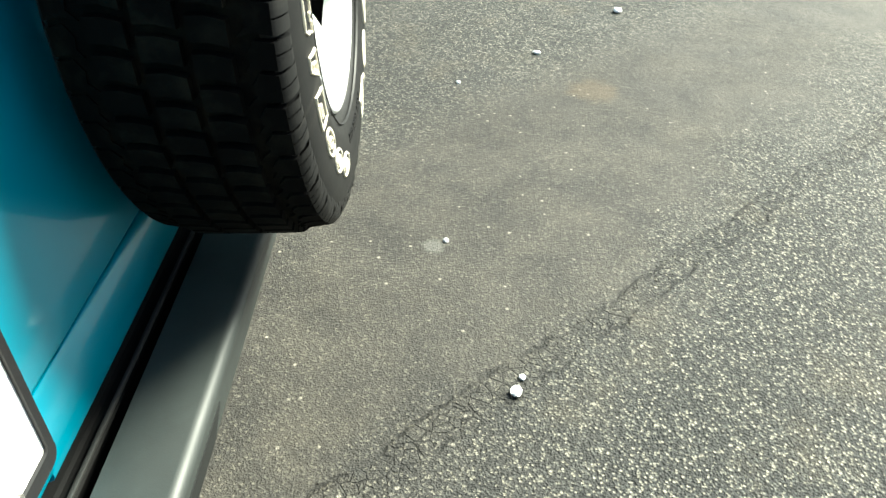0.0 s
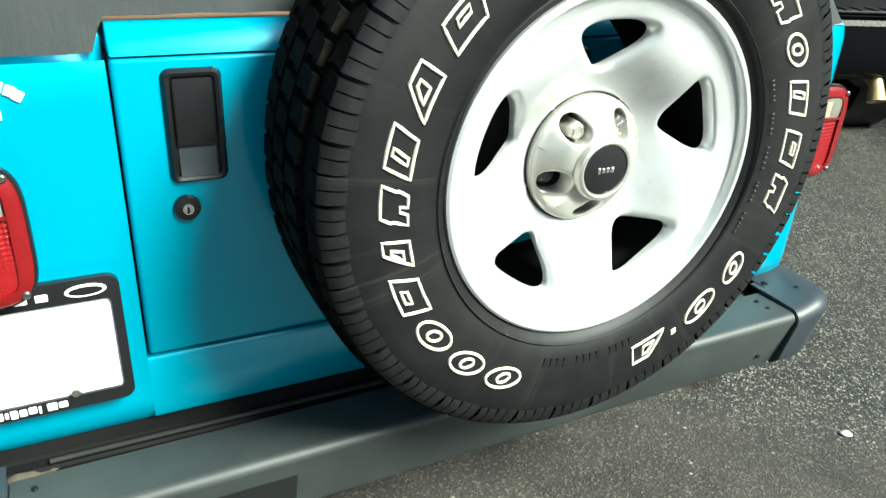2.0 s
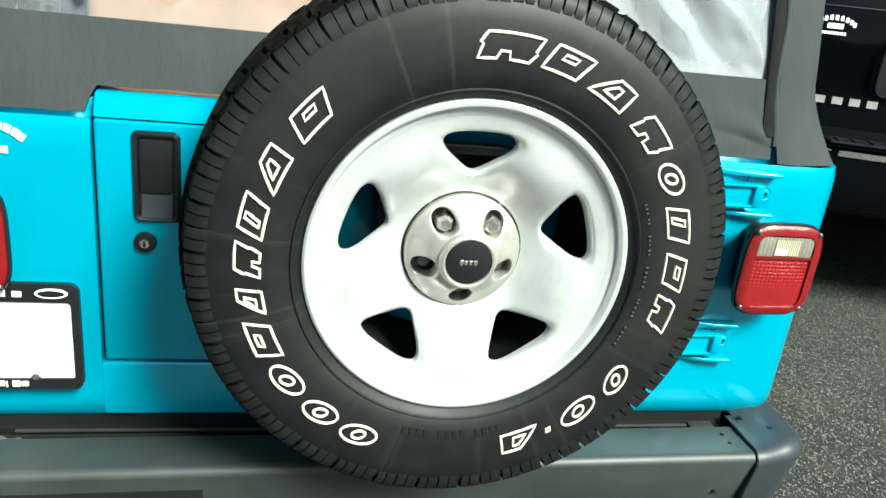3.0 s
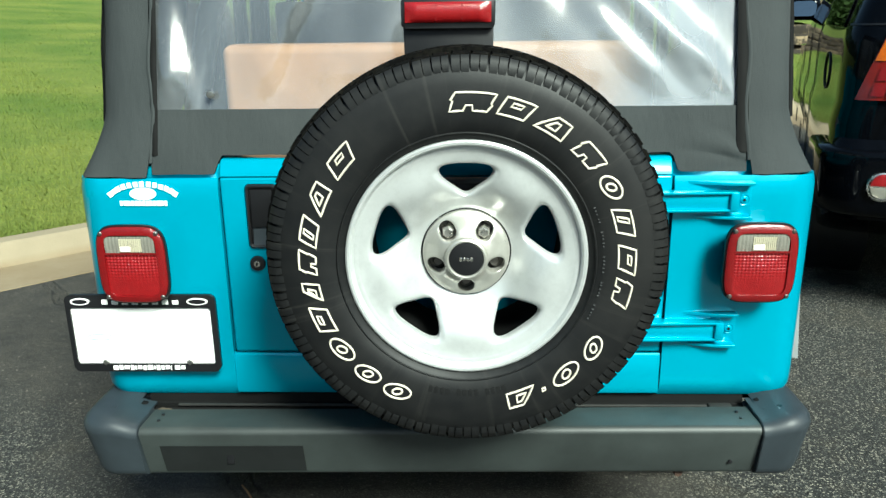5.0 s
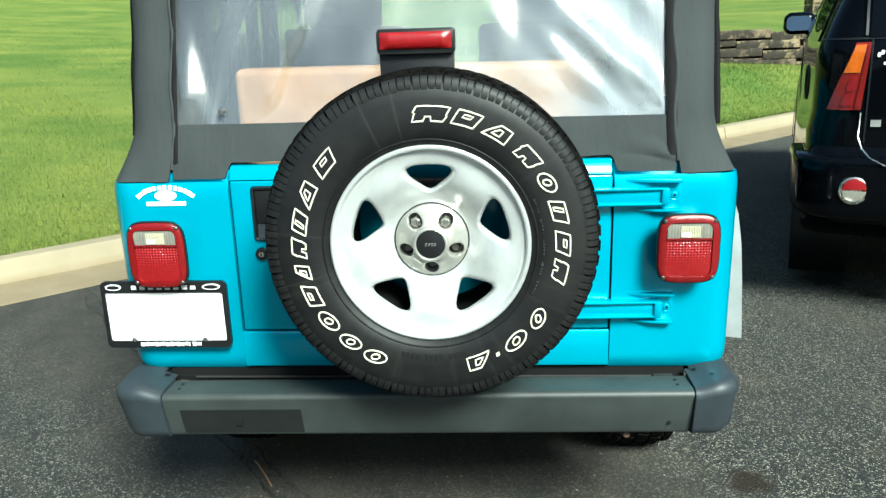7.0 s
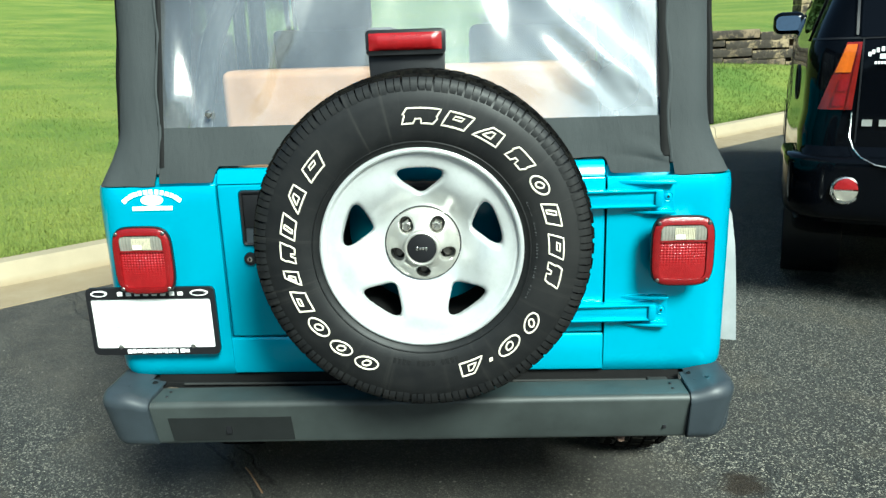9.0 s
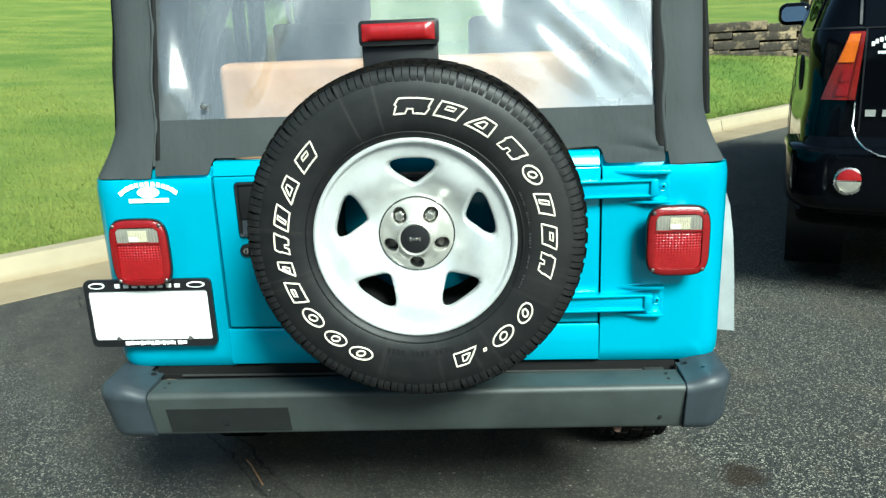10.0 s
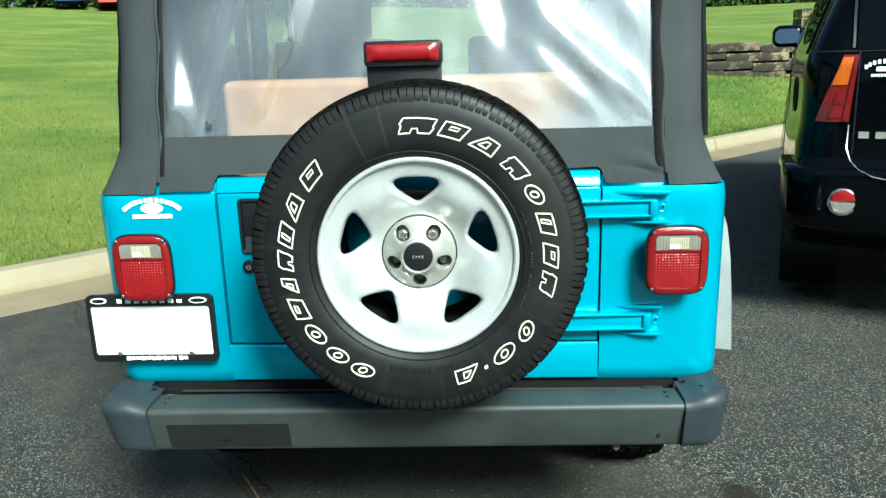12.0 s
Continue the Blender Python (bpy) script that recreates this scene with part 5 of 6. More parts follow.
def build_soft_top(jeep):
    top = part("rear_curtain", grid(150, 44, lambda u, v: curtain(u, v)), FABRIC, jeep, "faded black fabric curtain below the rear window")
    thicken(top, 0.004, 0.0)

    def above(u, v):
        x, z = PANE_L - 0.02 + (PANE_R - PANE_L + 0.04) * u, PANE_T + (ROOF - PANE_T) * v
        return x, rear_y(z) + 0.002, z
    thicken(part("top_header", grid(30, 6, above), FABRIC, jeep), 0.004, 0.0)
    for side in (-1, 1):
        edge, pane = (LEFT, PANE_L) if side < 0 else (RIGHT, PANE_R)

        def column(u, v):
            z = TOP + 0.004 + (ROOF - TOP) * v
            flare = max(0.0, 1 - (z - TOP) / 0.13) ** 1.6
            outer = edge - side * (0.040 - 0.044 * flare)
            inner = pane + side * (0.008 + 0.012 * flare)
            ry = rear_y(z) - 0.012 - 0.010 * flare
            r = 0.07
            flat = abs(outer - inner) - r
            s = u * 0.62
            arc = r * math.pi / 2
            if s < flat:
                x, y, nx, ny = inner + side * s, ry, 0, -1
            elif s < flat + arc:
                t = (s - flat) / r
                x, y, nx, ny = inner + side * (flat + r * math.sin(t)), ry + r - r * math.cos(t), side * math.sin(t), -math.cos(t)
            else:
                x, y, nx, ny = outer, ry + r + s - flat - arc, side, 0
            d = wrinkle(s * 1.2 + side, z, 7.0, 0.006) + 0.004 * flare * math.sin(s * 60)
            return x + nx * d, y + ny * d, z
        col = part("corner_curtain", grid(60, 60, column), FABRIC, jeep, "black soft top corner with soft folds")
        thicken(col, 0.004, 0.0)
        # dark zip flap between the pane and the corner
        flap_w = 0.022 if side > 0 else 0.014

        def flap(u, v):
            z = TOP + 0.045 + (PANE_T - TOP - 0.045) * v
            return pane + side * (0.012 - flap_w * u), rear_y(z) - 0.0145 - 0.003 * math.sin(math.pi * u) - 0.002 * noise.noise((z * 22, side, 0)), z
        thicken(part("zip_flap", grid(4, 40, flap), UNDER, jeep, "dark zip flap beside the rear window"), 0.002, 0.0)
        # piped seam beside the window
        pts = [(pane + side * (0.010 + 0.004 * math.sin(z * 31)), rear_y(z) - 0.014, z) for z in [TOP + 0.03 + 0.02 * k for k in range(34)]]
        part("seam_piping", tube(pts, 0.005), FABRIC, jeep)
        hem = [(edge - side * (0.024 + 0.006 * noise.noise((z * 9, side, 0))), rear_y(z) + 0.085, z) for z in [TOP + 0.10 + 0.02 * k for k in range(32)]]
        part("side_hem", tube(hem, 0.010), UNDER, jeep, "dark hem of the side curtain")
        # side: clear quarter window in its fabric frame, then the strap before the door
        xs = edge - side * 0.040
        for y0, y1, z0, z1 in ((0.55, 1.16, TOP + 0.002, TOP + 0.13), (0.55, 1.16, 1.60, ROOF), (1.08, 1.16, TOP + 0.13, 1.60), (2.0, 2.06, TOP, ROOF)):
            part("side_curtain", box(xs - 0.003, xs + 0.003, y0, y1, z0, z1), FABRIC, jeep)
        pane_ob = part("side_pane", grid(8, 8, lambda u, v: (xs, 0.50 + 0.60 * u, TOP + 0.12 + 0.46 * v)), VINYL, jeep, "clear vinyl quarter window")
        pane_ob.visible_shadow = False
        door = part("door", box(xs + side * 0.012, xs + side * 0.042, 1.17, 2.0, 0.62, TOP + 0.01, 0.012), PAINT, jeep, "turquoise half door")
        part("door_handle", box(xs + side * 0.042, xs + side * 0.060, 1.24, 1.36, 0.93, 0.96, 0.006), BLACK, door)
        dp = part("door_pane", grid(4, 4, lambda u, v: (xs, 1.18 + 0.80 * u, TOP + 0.02 + 0.58 * v)), VINYL, jeep)
        dp.visible_shadow = False
        part("door_frame", tube([(xs, 1.18, TOP), (xs, 1.19, 1.62), (xs, 1.85, 1.62), (xs, 2.0, TOP)], 0.012), FABRIC, jeep)

    def pane(u, v):
        x, z = PANE_L - 0.012 + (PANE_R - PANE_L + 0.024) * u, PANE_B - 0.015 + (PANE_T - PANE_B + 0.03) * v
        sag = math.sin(math.pi * u) * math.sin(math.pi * min(1, v * 1.05))
        d = 0.012 * sag + (0.013 + 0.012 * smooth01(x, 0.0, 0.4)) * noise.noise((x * 5.0, z * 1.3, 2.0)) + 0.0045 * noise.noise((x * 13, z * 3.0, 7.0))
        # a buckle near each lower corner
        for bx, bz, a, h, lean, tall in ( (0.430, 1.28, 0.05, 0.030, 1.0, 0.13), (0.18, 1.33, 0.06, 0.014, 0.5, 0.15), (0.33, 1.27, 0.035, 0.014, 0.9, 0.09), (0.50, 1.42, 0.05, 0.016, 0.8, 0.10), (-0.14, 1.36, 0.05, 0.010, -0.3, 0.15), (0.485, 1.215, 0.022, -0.012, 0.9, 0.05)):
            q = ((x - bx + (z - bz) * lean) / a) ** 2 + ((z - bz) / tall) ** 2
            d += h * math.exp(-q)
        # creases that fall off evenly towards the hinge side
        for bx, bz, lean, wide, fall, tall in ((-0.606, 1.265, 0.24, 0.060, 0.024, 0.145), (-0.375, 1.275, -0.38, 0.030, 0.013, 0.120), (-0.305, 1.45, -0.30, 0.045, 0.016, 0.10)):
            q = (x - bx + (z - bz) * lean) / wide
            slope = max(0.0, min(1.0, 1 - q)) if q > 0 else max(0.0, 1 + q * wide / 0.12)
            d += fall * slope * math.exp(-((z - bz) / tall) ** 4)
        edge = min(1.0, 32 * u, 14 * (1 - u), 6 * v)
        return x, rear_y(z) - 0.004 - d * edge, z
    ob = part("rear_window", grid(150, 70, pane), VINYL, jeep, "clear wavy vinyl rear window with smeared reflections")
    ob.visible_shadow = False
    part("snap", lathe([(0.0, -0.006), (0.006, -0.005), (0.009, 0.0)], 16), CHROME, jeep).matrix_local = pose(-0.508, rear_y(1.20) - 0.022, 1.20)

    def roof(u, v):
        x, y = LEFT + 0.042 + (RIGHT - LEFT - 0.084) * u, rear_y(ROOF) - 0.012 + 1.9 * v
        return x, y, ROOF + 0.045 * (1 - (2 * u - 1) ** 4) * min(1, 6 * v + 0.2)
    thicken(part("roof", grid(20, 20, roof), FABRIC, jeep, "black fabric roof"), 0.006, 0.0)


def curtain(u, v):
    x0, x1 = PANE_L - 0.012, PANE_R + 0.010
    x = x0 + (x1 - x0) * u
    # the lower hem lies on the rim and rises over the gate's lip
    over = smooth01(x, GATE_L - 0.012, GATE_L + 0.004) * (1 - smooth01(x, GATE_R - 0.004, GATE_R + 0.012))
    hem = TOP + 0.008 + 0.036 * over + 0.003 * noise.noise((x * 14, 0, 3))
    z = hem + (PANE_B + 0.004 - hem) * v
    fold = wrinkle(x, z * 1.5, 6.0, 0.007)
    # creases gather towards the hinge-side lower corner
    cx, cz = PANE_R - x, z - TOP - 0.02
    reach = math.hypot(cx, cz * 1.6)
    fold += 0.007 * math.exp(-(reach / 0.10) ** 2) * smooth01(reach, 0.0, 0.05) * math.sin(6.0 * math.atan2(cz, cx + 0.03) + 20 * reach + 2 * noise.noise((x * 9, z * 9, 4)))
    return x, rear_y(z) - 0.010 - abs(fold) * math.sin(math.pi * (0.1 + 0.8 * v)), z


def build_interior(jeep):
    def cushion(x0, x1, y0, y1, z0, z1, r):
        return box(x0, x1, y0, y1, z0, z1, r, 4)
    seat = part("rear_seat_back", cushion(-0.60, 0.46, 0.42, 0.54, 0.74, 1.283, 0.025), TAN, jeep, "tan vinyl rear seat back")
    part("seat_cushion", cushion(-0.58, 0.44, 0.54, 0.98, 0.72, 0.88, 0.03), TAN, seat)
    part("seat_seam", box(-0.075, -0.068, 0.415, 0.43, 0.76, 1.25), BROWN, seat)
    for cx in (-0.42, 0.33):
        fs = part("front_seat_back", prism([(1.30, 0.80), (1.46, 0.80), (1.36, 1.40), (1.24, 1.40)], "x", cx - 0.24, cx + 0.24, 0.03, 3), BROWN, jeep, "brown cloth front seat")
        part("headrest", cushion(cx - 0.14, cx + 0.14, 1.22, 1.33, 1.39, 1.60, 0.03), BROWN, fs)
        part("seat_cushion", cushion(cx - 0.24, cx + 0.24, 1.42, 1.90, 0.72, 0.86, 0.03), BROWN, fs)
    for side, x in ((1, LEFT + 0.10), (-1, RIGHT - 0.10)):
        part("roll_bar", tube([(x, 0.24, 0.80), (x + side * 0.01, 0.60, 1.35), (x + side * 0.03, 0.98, 1.66), (x + side * 0.03, 1.12, 1.69), (x + side * 0.05, 2.05, 1.72)], 0.032, None, 12), BLACK, jeep)
    part("roll_bar", tube([(LEFT + 0.10, 1.10, 0.62), (LEFT + 0.12, 1.11, 1.55), (LEFT + 0.20, 1.12, 1.69), (RIGHT - 0.20, 1.12, 1.69), (RIGHT - 0.12, 1.11, 1.55), (RIGHT - 0.10, 1.10, 0.62)], 0.032, None, 12), BLACK, jeep)
    part("dashboard", box(LEFT + 0.05, RIGHT - 0.05, 2.05, 2.32, 0.85, 1.16, 0.03, 3), BLACK, jeep)
    part("firewall_trim", box(LEFT + 0.03, RIGHT - 0.03, 2.012, 2.034, 0.60, 1.10, 0.004), BLACK, jeep)
    for side, x in ((1, LEFT), (-1, RIGHT)):
        part("door_card", box(x + side * 0.042, x + side * 0.052, 1.17, 2.0, 0.62, TOP + 0.012), BLACK, jeep)
    part("steering_wheel", tube([(-0.42 + 0.18 * math.cos(a * math.pi / 12), 1.98 - 0.05 * math.sin(a * math.pi / 12), 1.12 + 0.17 * math.sin(a * math.pi / 12)) for a in range(24)], 0.014, None, 8, True), BLACK, jeep)


def build_front(jeep):
    """The forward body, seen only from outside the walk: cowl, windscreen, bonnet, wings, grille."""
    part("side_panel", box(LEFT, LEFT + 0.02, 1.40, 2.45, BOTTOM, 0.64, 0.004), PAINT, jeep)
    part("side_panel", box(RIGHT - 0.02, RIGHT, 1.40, 2.45, BOTTOM, 0.64, 0.004), PAINT, jeep)
    part("cowl", box(LEFT + 0.01, RIGHT - 0.01, 2.04, 2.46, 0.64, 1.05, 0.02), PAINT, jeep)
    part("bonnet", prism([(-0.58 + MID, 2.46), (0.58 + MID, 2.46), (0.46 + MID, 3.45), (-0.46 + MID, 3.45)], "z", 0.72, 1.04, 0.03, 3), PAINT, jeep)
    part("grille", box(MID - 0.50, MID + 0.50, 3.45, 3.53, 0.62, 1.02, 0.02), PAINT, jeep)
    for side in (-1, 1):
        part("front_wing", box(MID + side * 0.44, MID + side * 0.80, 2.55, 3.48, 0.78, 0.82, 0.012), GREY, jeep)
    part("windscreen_frame", tube([(LEFT + 0.04, 2.22, 1.04), (LEFT + 0.07, 2.06, 1.74), (RIGHT - 0.07, 2.06, 1.74), (RIGHT - 0.04, 2.22, 1.04)], 0.028, None, 10, True), PAINT, jeep)
    glass = part("windscreen", grid(2, 2, lambda u, v: (LEFT + 0.05 + (RIGHT - LEFT - 0.10) * u, 2.22 - 0.16 * v, 1.05 + 0.68 * v)), GLASS, jeep)
    glass.visible_shadow = False
    part("front_bumper", box(MID - 0.66, MID + 0.66, 3.60, 3.70, 0.46, 0.58, 0.01), BUMPER, jeep)
    part("chassis", box(MID - 0.40, MID + 0.40, 0.10, 3.60, 0.40, 0.54, 0.02), UNDER, jeep)


def build_jeep():
    jeep = thing("jeep", TILT, "turquoise soft-top off-road car with a spare wheel on its tailgate", "car")
    build_tub(jeep)
    build_latch(jeep)
    hinge(jeep, 0.991, 0.562)
    hinge(jeep, 0.718, 0.557)
    for cx in (0.572, -0.663):
        tail_lamp(jeep, cx)
    build_plate(jeep)
    decal(jeep, -0.648, 1.010, 0.136, -0.0105)
    build_bumper(jeep)
    build_flares(jeep)
    build_spare(jeep)
    build_brake_lamp(jeep)
    build_soft_top(jeep)
    build_interior(jeep)
    build_front(jeep)
    for x, f in ((MID + 0.645, 1), (MID - 0.645, -1)):
        for y in (AXLE_Y, FRONT_AXLE):
            plain_wheel(jeep, "wheel", 0.350, 0.222, x, y, 0.350 - (0.009 if x > 0 else -0.009), ALLOY, f)
    part("rear_axle", tube([(MID - 0.58, AXLE_Y, 0.35), (MID + 0.58, AXLE_Y, 0.35)], 0.045, None, 12), UNDER, jeep)
    bm = bmesh.new()
    bmesh.ops.create_uvsphere(bm, u_segments=20, v_segments=12, radius=0.13, matrix=Matrix.Translation((MID + 0.02, AXLE_Y, 0.35)))
    part("differential", bm, UNDER, jeep)
    return jeep


# ---- dark sports utility car ----
SUV_AT = pose(1.545, 1.74, 0, 0, 0, -21.2)
SUV_W = 0.93


def suv_half(z):
    return SUV_W - 0.05 * max(0, 0.55 - z) - (0.015 if z > 0.9 else 0.0) - 0.42 * max(0, z - 1.20) ** 1.15


def suv_rear(z):
    return 0.02 + 2.6 * max(0, 0.46 - z) + 0.05 * smooth01(z, 0.74, 0.80) + 0.05 * max(0, z - 0.9) + 0.32 * max(0, z - 1.22)


def suv_front(z):
    if z < 1.08:
        return 4.72
    return 3.55 - (z - 1.10) * 1.35


def suv_surface(s, z, lift=0.0):
    """A place on the body, s metres from the middle of the rear towards the left, round the corner and along the side."""
    w, y0, y1, r = suv_half(z), suv_rear(z), suv_front(z), 0.16
    arc = r * math.pi / 2
    flat = w - r
    if s < flat:
        x, y, nx, ny = -s, y0 + 0.05 * (s / flat) ** 2, 0, -1
    elif s < flat + arc:
        t = (s - flat) / r
        x, y, nx, ny = -(flat + r * math.sin(t)), y0 + 0.05 + r - r * math.cos(t), -math.sin(t), -math.cos(t)
    else:
        # the side swells forward of the corner
        x, y, nx, ny = -w - 0.05 * smooth01(s - flat - arc, -0.15, 1.0), y0 + 0.05 + r + s - flat - arc, -1, 0
        if y > y1 - 0.5:
            k = min(1.0, (y - (y1 - 0.5)) / 0.5)
            x, y = x + 0.24 * k * k, min(y, y1)
    return SUV_W + x + nx * lift, y + ny * lift, z


def suv_patch(parent, name, mat, s0, s1, z0, z1, lift=0.006, ns=12, nz=8, label="", skew=0.0, inset=0.0):
    def place(u, v):
        z = z0 + (z1 - z0) * v
        return suv_surface(s0 + (s1 - s0) * u + skew * v + inset * v * (u - 0.5), z, lift)
    return thicken(part(name, grid(ns, nz, place), mat, parent, label), 0.004, 0.0)


def build_suv():
    suv = thing("sports_utility_car", SUV_AT, "glossy black sports utility car parked beside the jeep", "car")
    levels = [0.30, 0.36, 0.42, 0.46, 0.55, 0.65, 0.74, 0.77, 0.80, 0.86, 0.95, 1.04, 1.08, 1.10, 1.20, 1.26, 1.36, 1.48, 1.60, 1.70, 1.76]

    def outline(z):
        # the same stations at every level: rear, corner, rear half of the side, the rest
        total, corner = suv_front(z) - suv_rear(z) + suv_half(z), suv_half(z) - 0.16
        side = corner + 0.16 * math.pi / 2
        stations = [corner * k / 14 for k in range(14)] + [corner + (side - corner) * k / 10 for k in range(10)]
        stations += [side + 2.2 * k / 30 for k in range(30)] + [side + 2.2 + (total - side - 2.2) * k / 24 for k in range(25)]
        pts = [suv_surface(q, z) for q in stations]
        left = pts
        right = [(2 * SUV_W - x, y, zz) for x, y, zz in reversed(pts)]
        return left + right
    bm = bmesh.new()
    rows = [[bm.verts.new(p) for p in outline(z)] for z in levels]
    n = len(rows[0])
    for one, two in zip(rows, rows[1:]):
        for k in range(n):
            bm.faces.new((one[k], one[(k + 1) % n], two[(k + 1) % n], two[k]))
    bm.faces.new(rows[0])
    cx, cy = SUV_W, 2.0
    ring = [bm.verts.new((cx + (v.co.x - cx) * 0.86, cy + (v.co.y - cy) * 0.93, 1.80)) for v in rows[-1]]
    for k in range(n):
        bm.faces.new((rows[-1][k], rows[-1][(k + 1) % n], ring[(k + 1) % n], ring[k]))
    bm.faces.new(ring)
    bmesh.ops.remove_doubles(bm, verts=bm.verts, dist=0.0005)
    part("body", bm, SUVPAINT, suv, "glossy black body", True, 28)
    flat = SUV_W - 0.16
    # rear bumper, a step out from the body

    def bump(u, v):
        t = v * 2 - 1
        z = 0.62 + 0.145 * math.copysign(abs(math.sin(t * math.pi / 2)), t)
        out = 0.055 * math.sqrt(max(0.0, 1 - t ** 6)) - 0.03 * max(0, -t) ** 2
        x, y, _ = suv_surface(1.28 * u, 0.70, out)
        return x, y, z
    for mirror in (False, True):
        bm = grid(50, 16, bump)
        if mirror:
            for v in bm.verts:
                v.co.x = 2 * SUV_W - v.co.x
        part("rear_bumper", bm, SUVPAINT, suv, "black rear bumper")
    part("step_pad", box(SUV_W - 0.55, SUV_W + 0.55, -0.050, 0.06, 0.757, 0.767, 0.003), BLACK, suv, "ribbed black step pad")
    for k in range(16):
        x = SUV_W - 0.52 + k * 0.066
        part("step_rib", box(x, x + 0.020, -0.045, 0.04, 0.767, 0.772), BLACK, suv)
    # tail lamps wrap the corner
    def lamp_part(parent, name, mat, v0, v1, m0, m1, lift, label=""):
        """A piece of the lamp: its outer edge slants forward to the bottom, its inner edge is nearly upright."""
        def place(u, v):
            v = v0 + (v1 - v0) * v
            lo, hi = -0.046 - 0.020 * v, 0.090 - 0.098 * v
            return suv_surface(flat + lo + (hi - lo) * (m0 + (m1 - m0) * u), 0.965 + 0.290 * v, lift)
        return thicken(part(name, grid(14, 14, place), mat, parent, label), 0.004, 0.0)
    lamp = lamp_part(suv, "tail_lamp", DEEPRED, 0, 1, 0, 1, 0.010, "tall red and amber tail lamp")
    lamp_part(lamp, "amber_lens", AMBER, 0.56, 0.97, 0.30, 0.95, 0.0145, "amber upper lens")
    lamp_part(lamp, "inner_strip", DEEPRED, 0.03, 0.97, 0.03, 0.20, 0.0145)
    lamp_part(lamp, "red_bulb", REDRIM, 0.06, 0.24, 0.26, 0.62, 0.0145)
    lamp_part(lamp, "red_bulb", REDRIM, 0.28, 0.46, 0.26, 0.62, 0.0145)
    suv_patch(suv, "rear_glass", DARKGLASS, 0.0, flat - 0.06, 1.275, 1.66, 0.006, 14, 10, "dark rear window")
    suv_patch(suv, "glass_trim", SCREW, flat - 0.050, flat - 0.040, 1.285, 1.68, 0.007, 2, 12)
    suv_patch(suv, "gate_seam", BLACK, flat - 0.074, flat - 0.067, 0.82, 1.27, 0.003, 1, 10)
    suv_patch(suv, "gate_seam", BLACK, 0.0, flat + 0.2, 1.268, 1.276, 0.003, 16, 1)
    # bright edge where the gate meets the bumper, curving inwards
    edge = [suv_surface(flat + ds, z, lift) for ds, z, lift in ((-0.047, 0.955, 0.006), (-0.047, 0.905, 0.008), (-0.044, 0.850, 0.03), (-0.062, 0.800, 0.056), (-0.095, 0.765, 0.060), (-0.150, 0.738, 0.060), (-0.24, 0.722, 0.060))]
    for run in (edge, [(2 * SUV_W - x, y, z) for x, y, z in edge]):
        part("gate_edge_trim", tube(run, 0.0035, None, 8), CHROME, suv, "bright curved edge trim")
    # bright metallic strip across the bumper just below the step pad
    suv_patch(suv, "bumper_strip", CHROME, -0.52, 0.50, 0.704, 0.727, 0.059, 30, 2, "bright strip along the bumper")
    for k in range(5):
        s = flat - 0.090 - 0.066 * k
        suv_patch(suv, "badge_bar", HUB, s, s - 0.040, 0.893, 0.922, 0.006, 2, 2, "chrome badge bars" if k == 0 else "")
    # white dealer decal as bars
    s0 = flat - 0.165
    for k in range(9):
        a = radians(-56 + 112 * k / 8)
        s, z = s0 - 0.075 * math.sin(a) * 1.1, 1.175 + 0.05 * math.cos(a)
        suv_patch(suv, "decal_bar", WHITE, s - 0.006, s + 0.006, z - 0.009, z + 0.009, 0.011, 1, 1)
    suv_patch(suv, "decal_oval", WHITE, s0 - 0.03, s0 + 0.03, 1.183, 1.203, 0.011, 2, 1)
    for k in range(8):
        s = s0 - 0.045 + 0.012 * k
        suv_patch(suv, "decal_bar", WHITE, s, s + 0.009, 1.160, 1.172, 0.011, 1, 1)
    # round reflector lamps in the bumper
    px, py, pz = suv_surface(flat - 0.045, 0.62, 0.056)
    up = [(0.049 * math.cos(a * math.pi / 16), 0.049 * math.sin(a * math.pi / 16) + 0.004) for a in range(17)]
    down = [(0.049 * math.cos(-a * math.pi / 16), 0.049 * math.sin(-a * math.pi / 16) - 0.001) for a in range(17)]
    for x, turn in ((px, 2), (1.615, -2)):
        ring = part("round_lamp", lathe([(0.0, -0.004), (0.050, -0.003), (0.055, -0.006), (0.061, -0.004), (0.065, 0.006), (0.063, 0.03)], 40), CHROME, suv, "round red and clear bumper lamp")
        ring.matrix_local = pose(x, py, pz, 0, 0, turn)
        part("red_lens", prism(up, "y", -0.012, -0.002, 0.002), RED, ring)
        part("clear_lens", prism(down, "y", -0.012, -0.002, 0.002), CLEAR, ring)
    # left side: glass, door lines, filler flap, mirror
    s1 = flat + 0.16 * math.pi / 2
    for a, b in ((0.10, 0.92), (1.02, 1.85), (1.93, 2.75)):
        suv_patch(suv, "side_glass", DARKGLASS, s1 + a, s1 + b, 1.26, 1.62, 0.006, 10, 8, "dark side window")
    for a in (0.98, 1.89, 2.84):
        suv_patch(suv, "door_seam", BLACK, s1 + a, s1 + a + 0.004, 0.50, 1.25, 0.003, 1, 10)
    suv_patch(suv, "side_moulding", SUVPAINT, s1 + 1.25, s1 + 3.3, 0.66, 0.72, 0.012, 30, 3)
    flap = [suv_surface(s1 + 0.42 + 0.085 * math.cos(a * math.pi / 16), 1.05 + 0.085 * math.sin(a * math.pi / 16), 0.003) for a in range(32)]
    part("filler_flap_seam", tube(flap, 0.004, None, 6, True), BLACK, suv)
    mx, my, mz = suv_surface(s1 + 2.72, 1.28, 0.0)
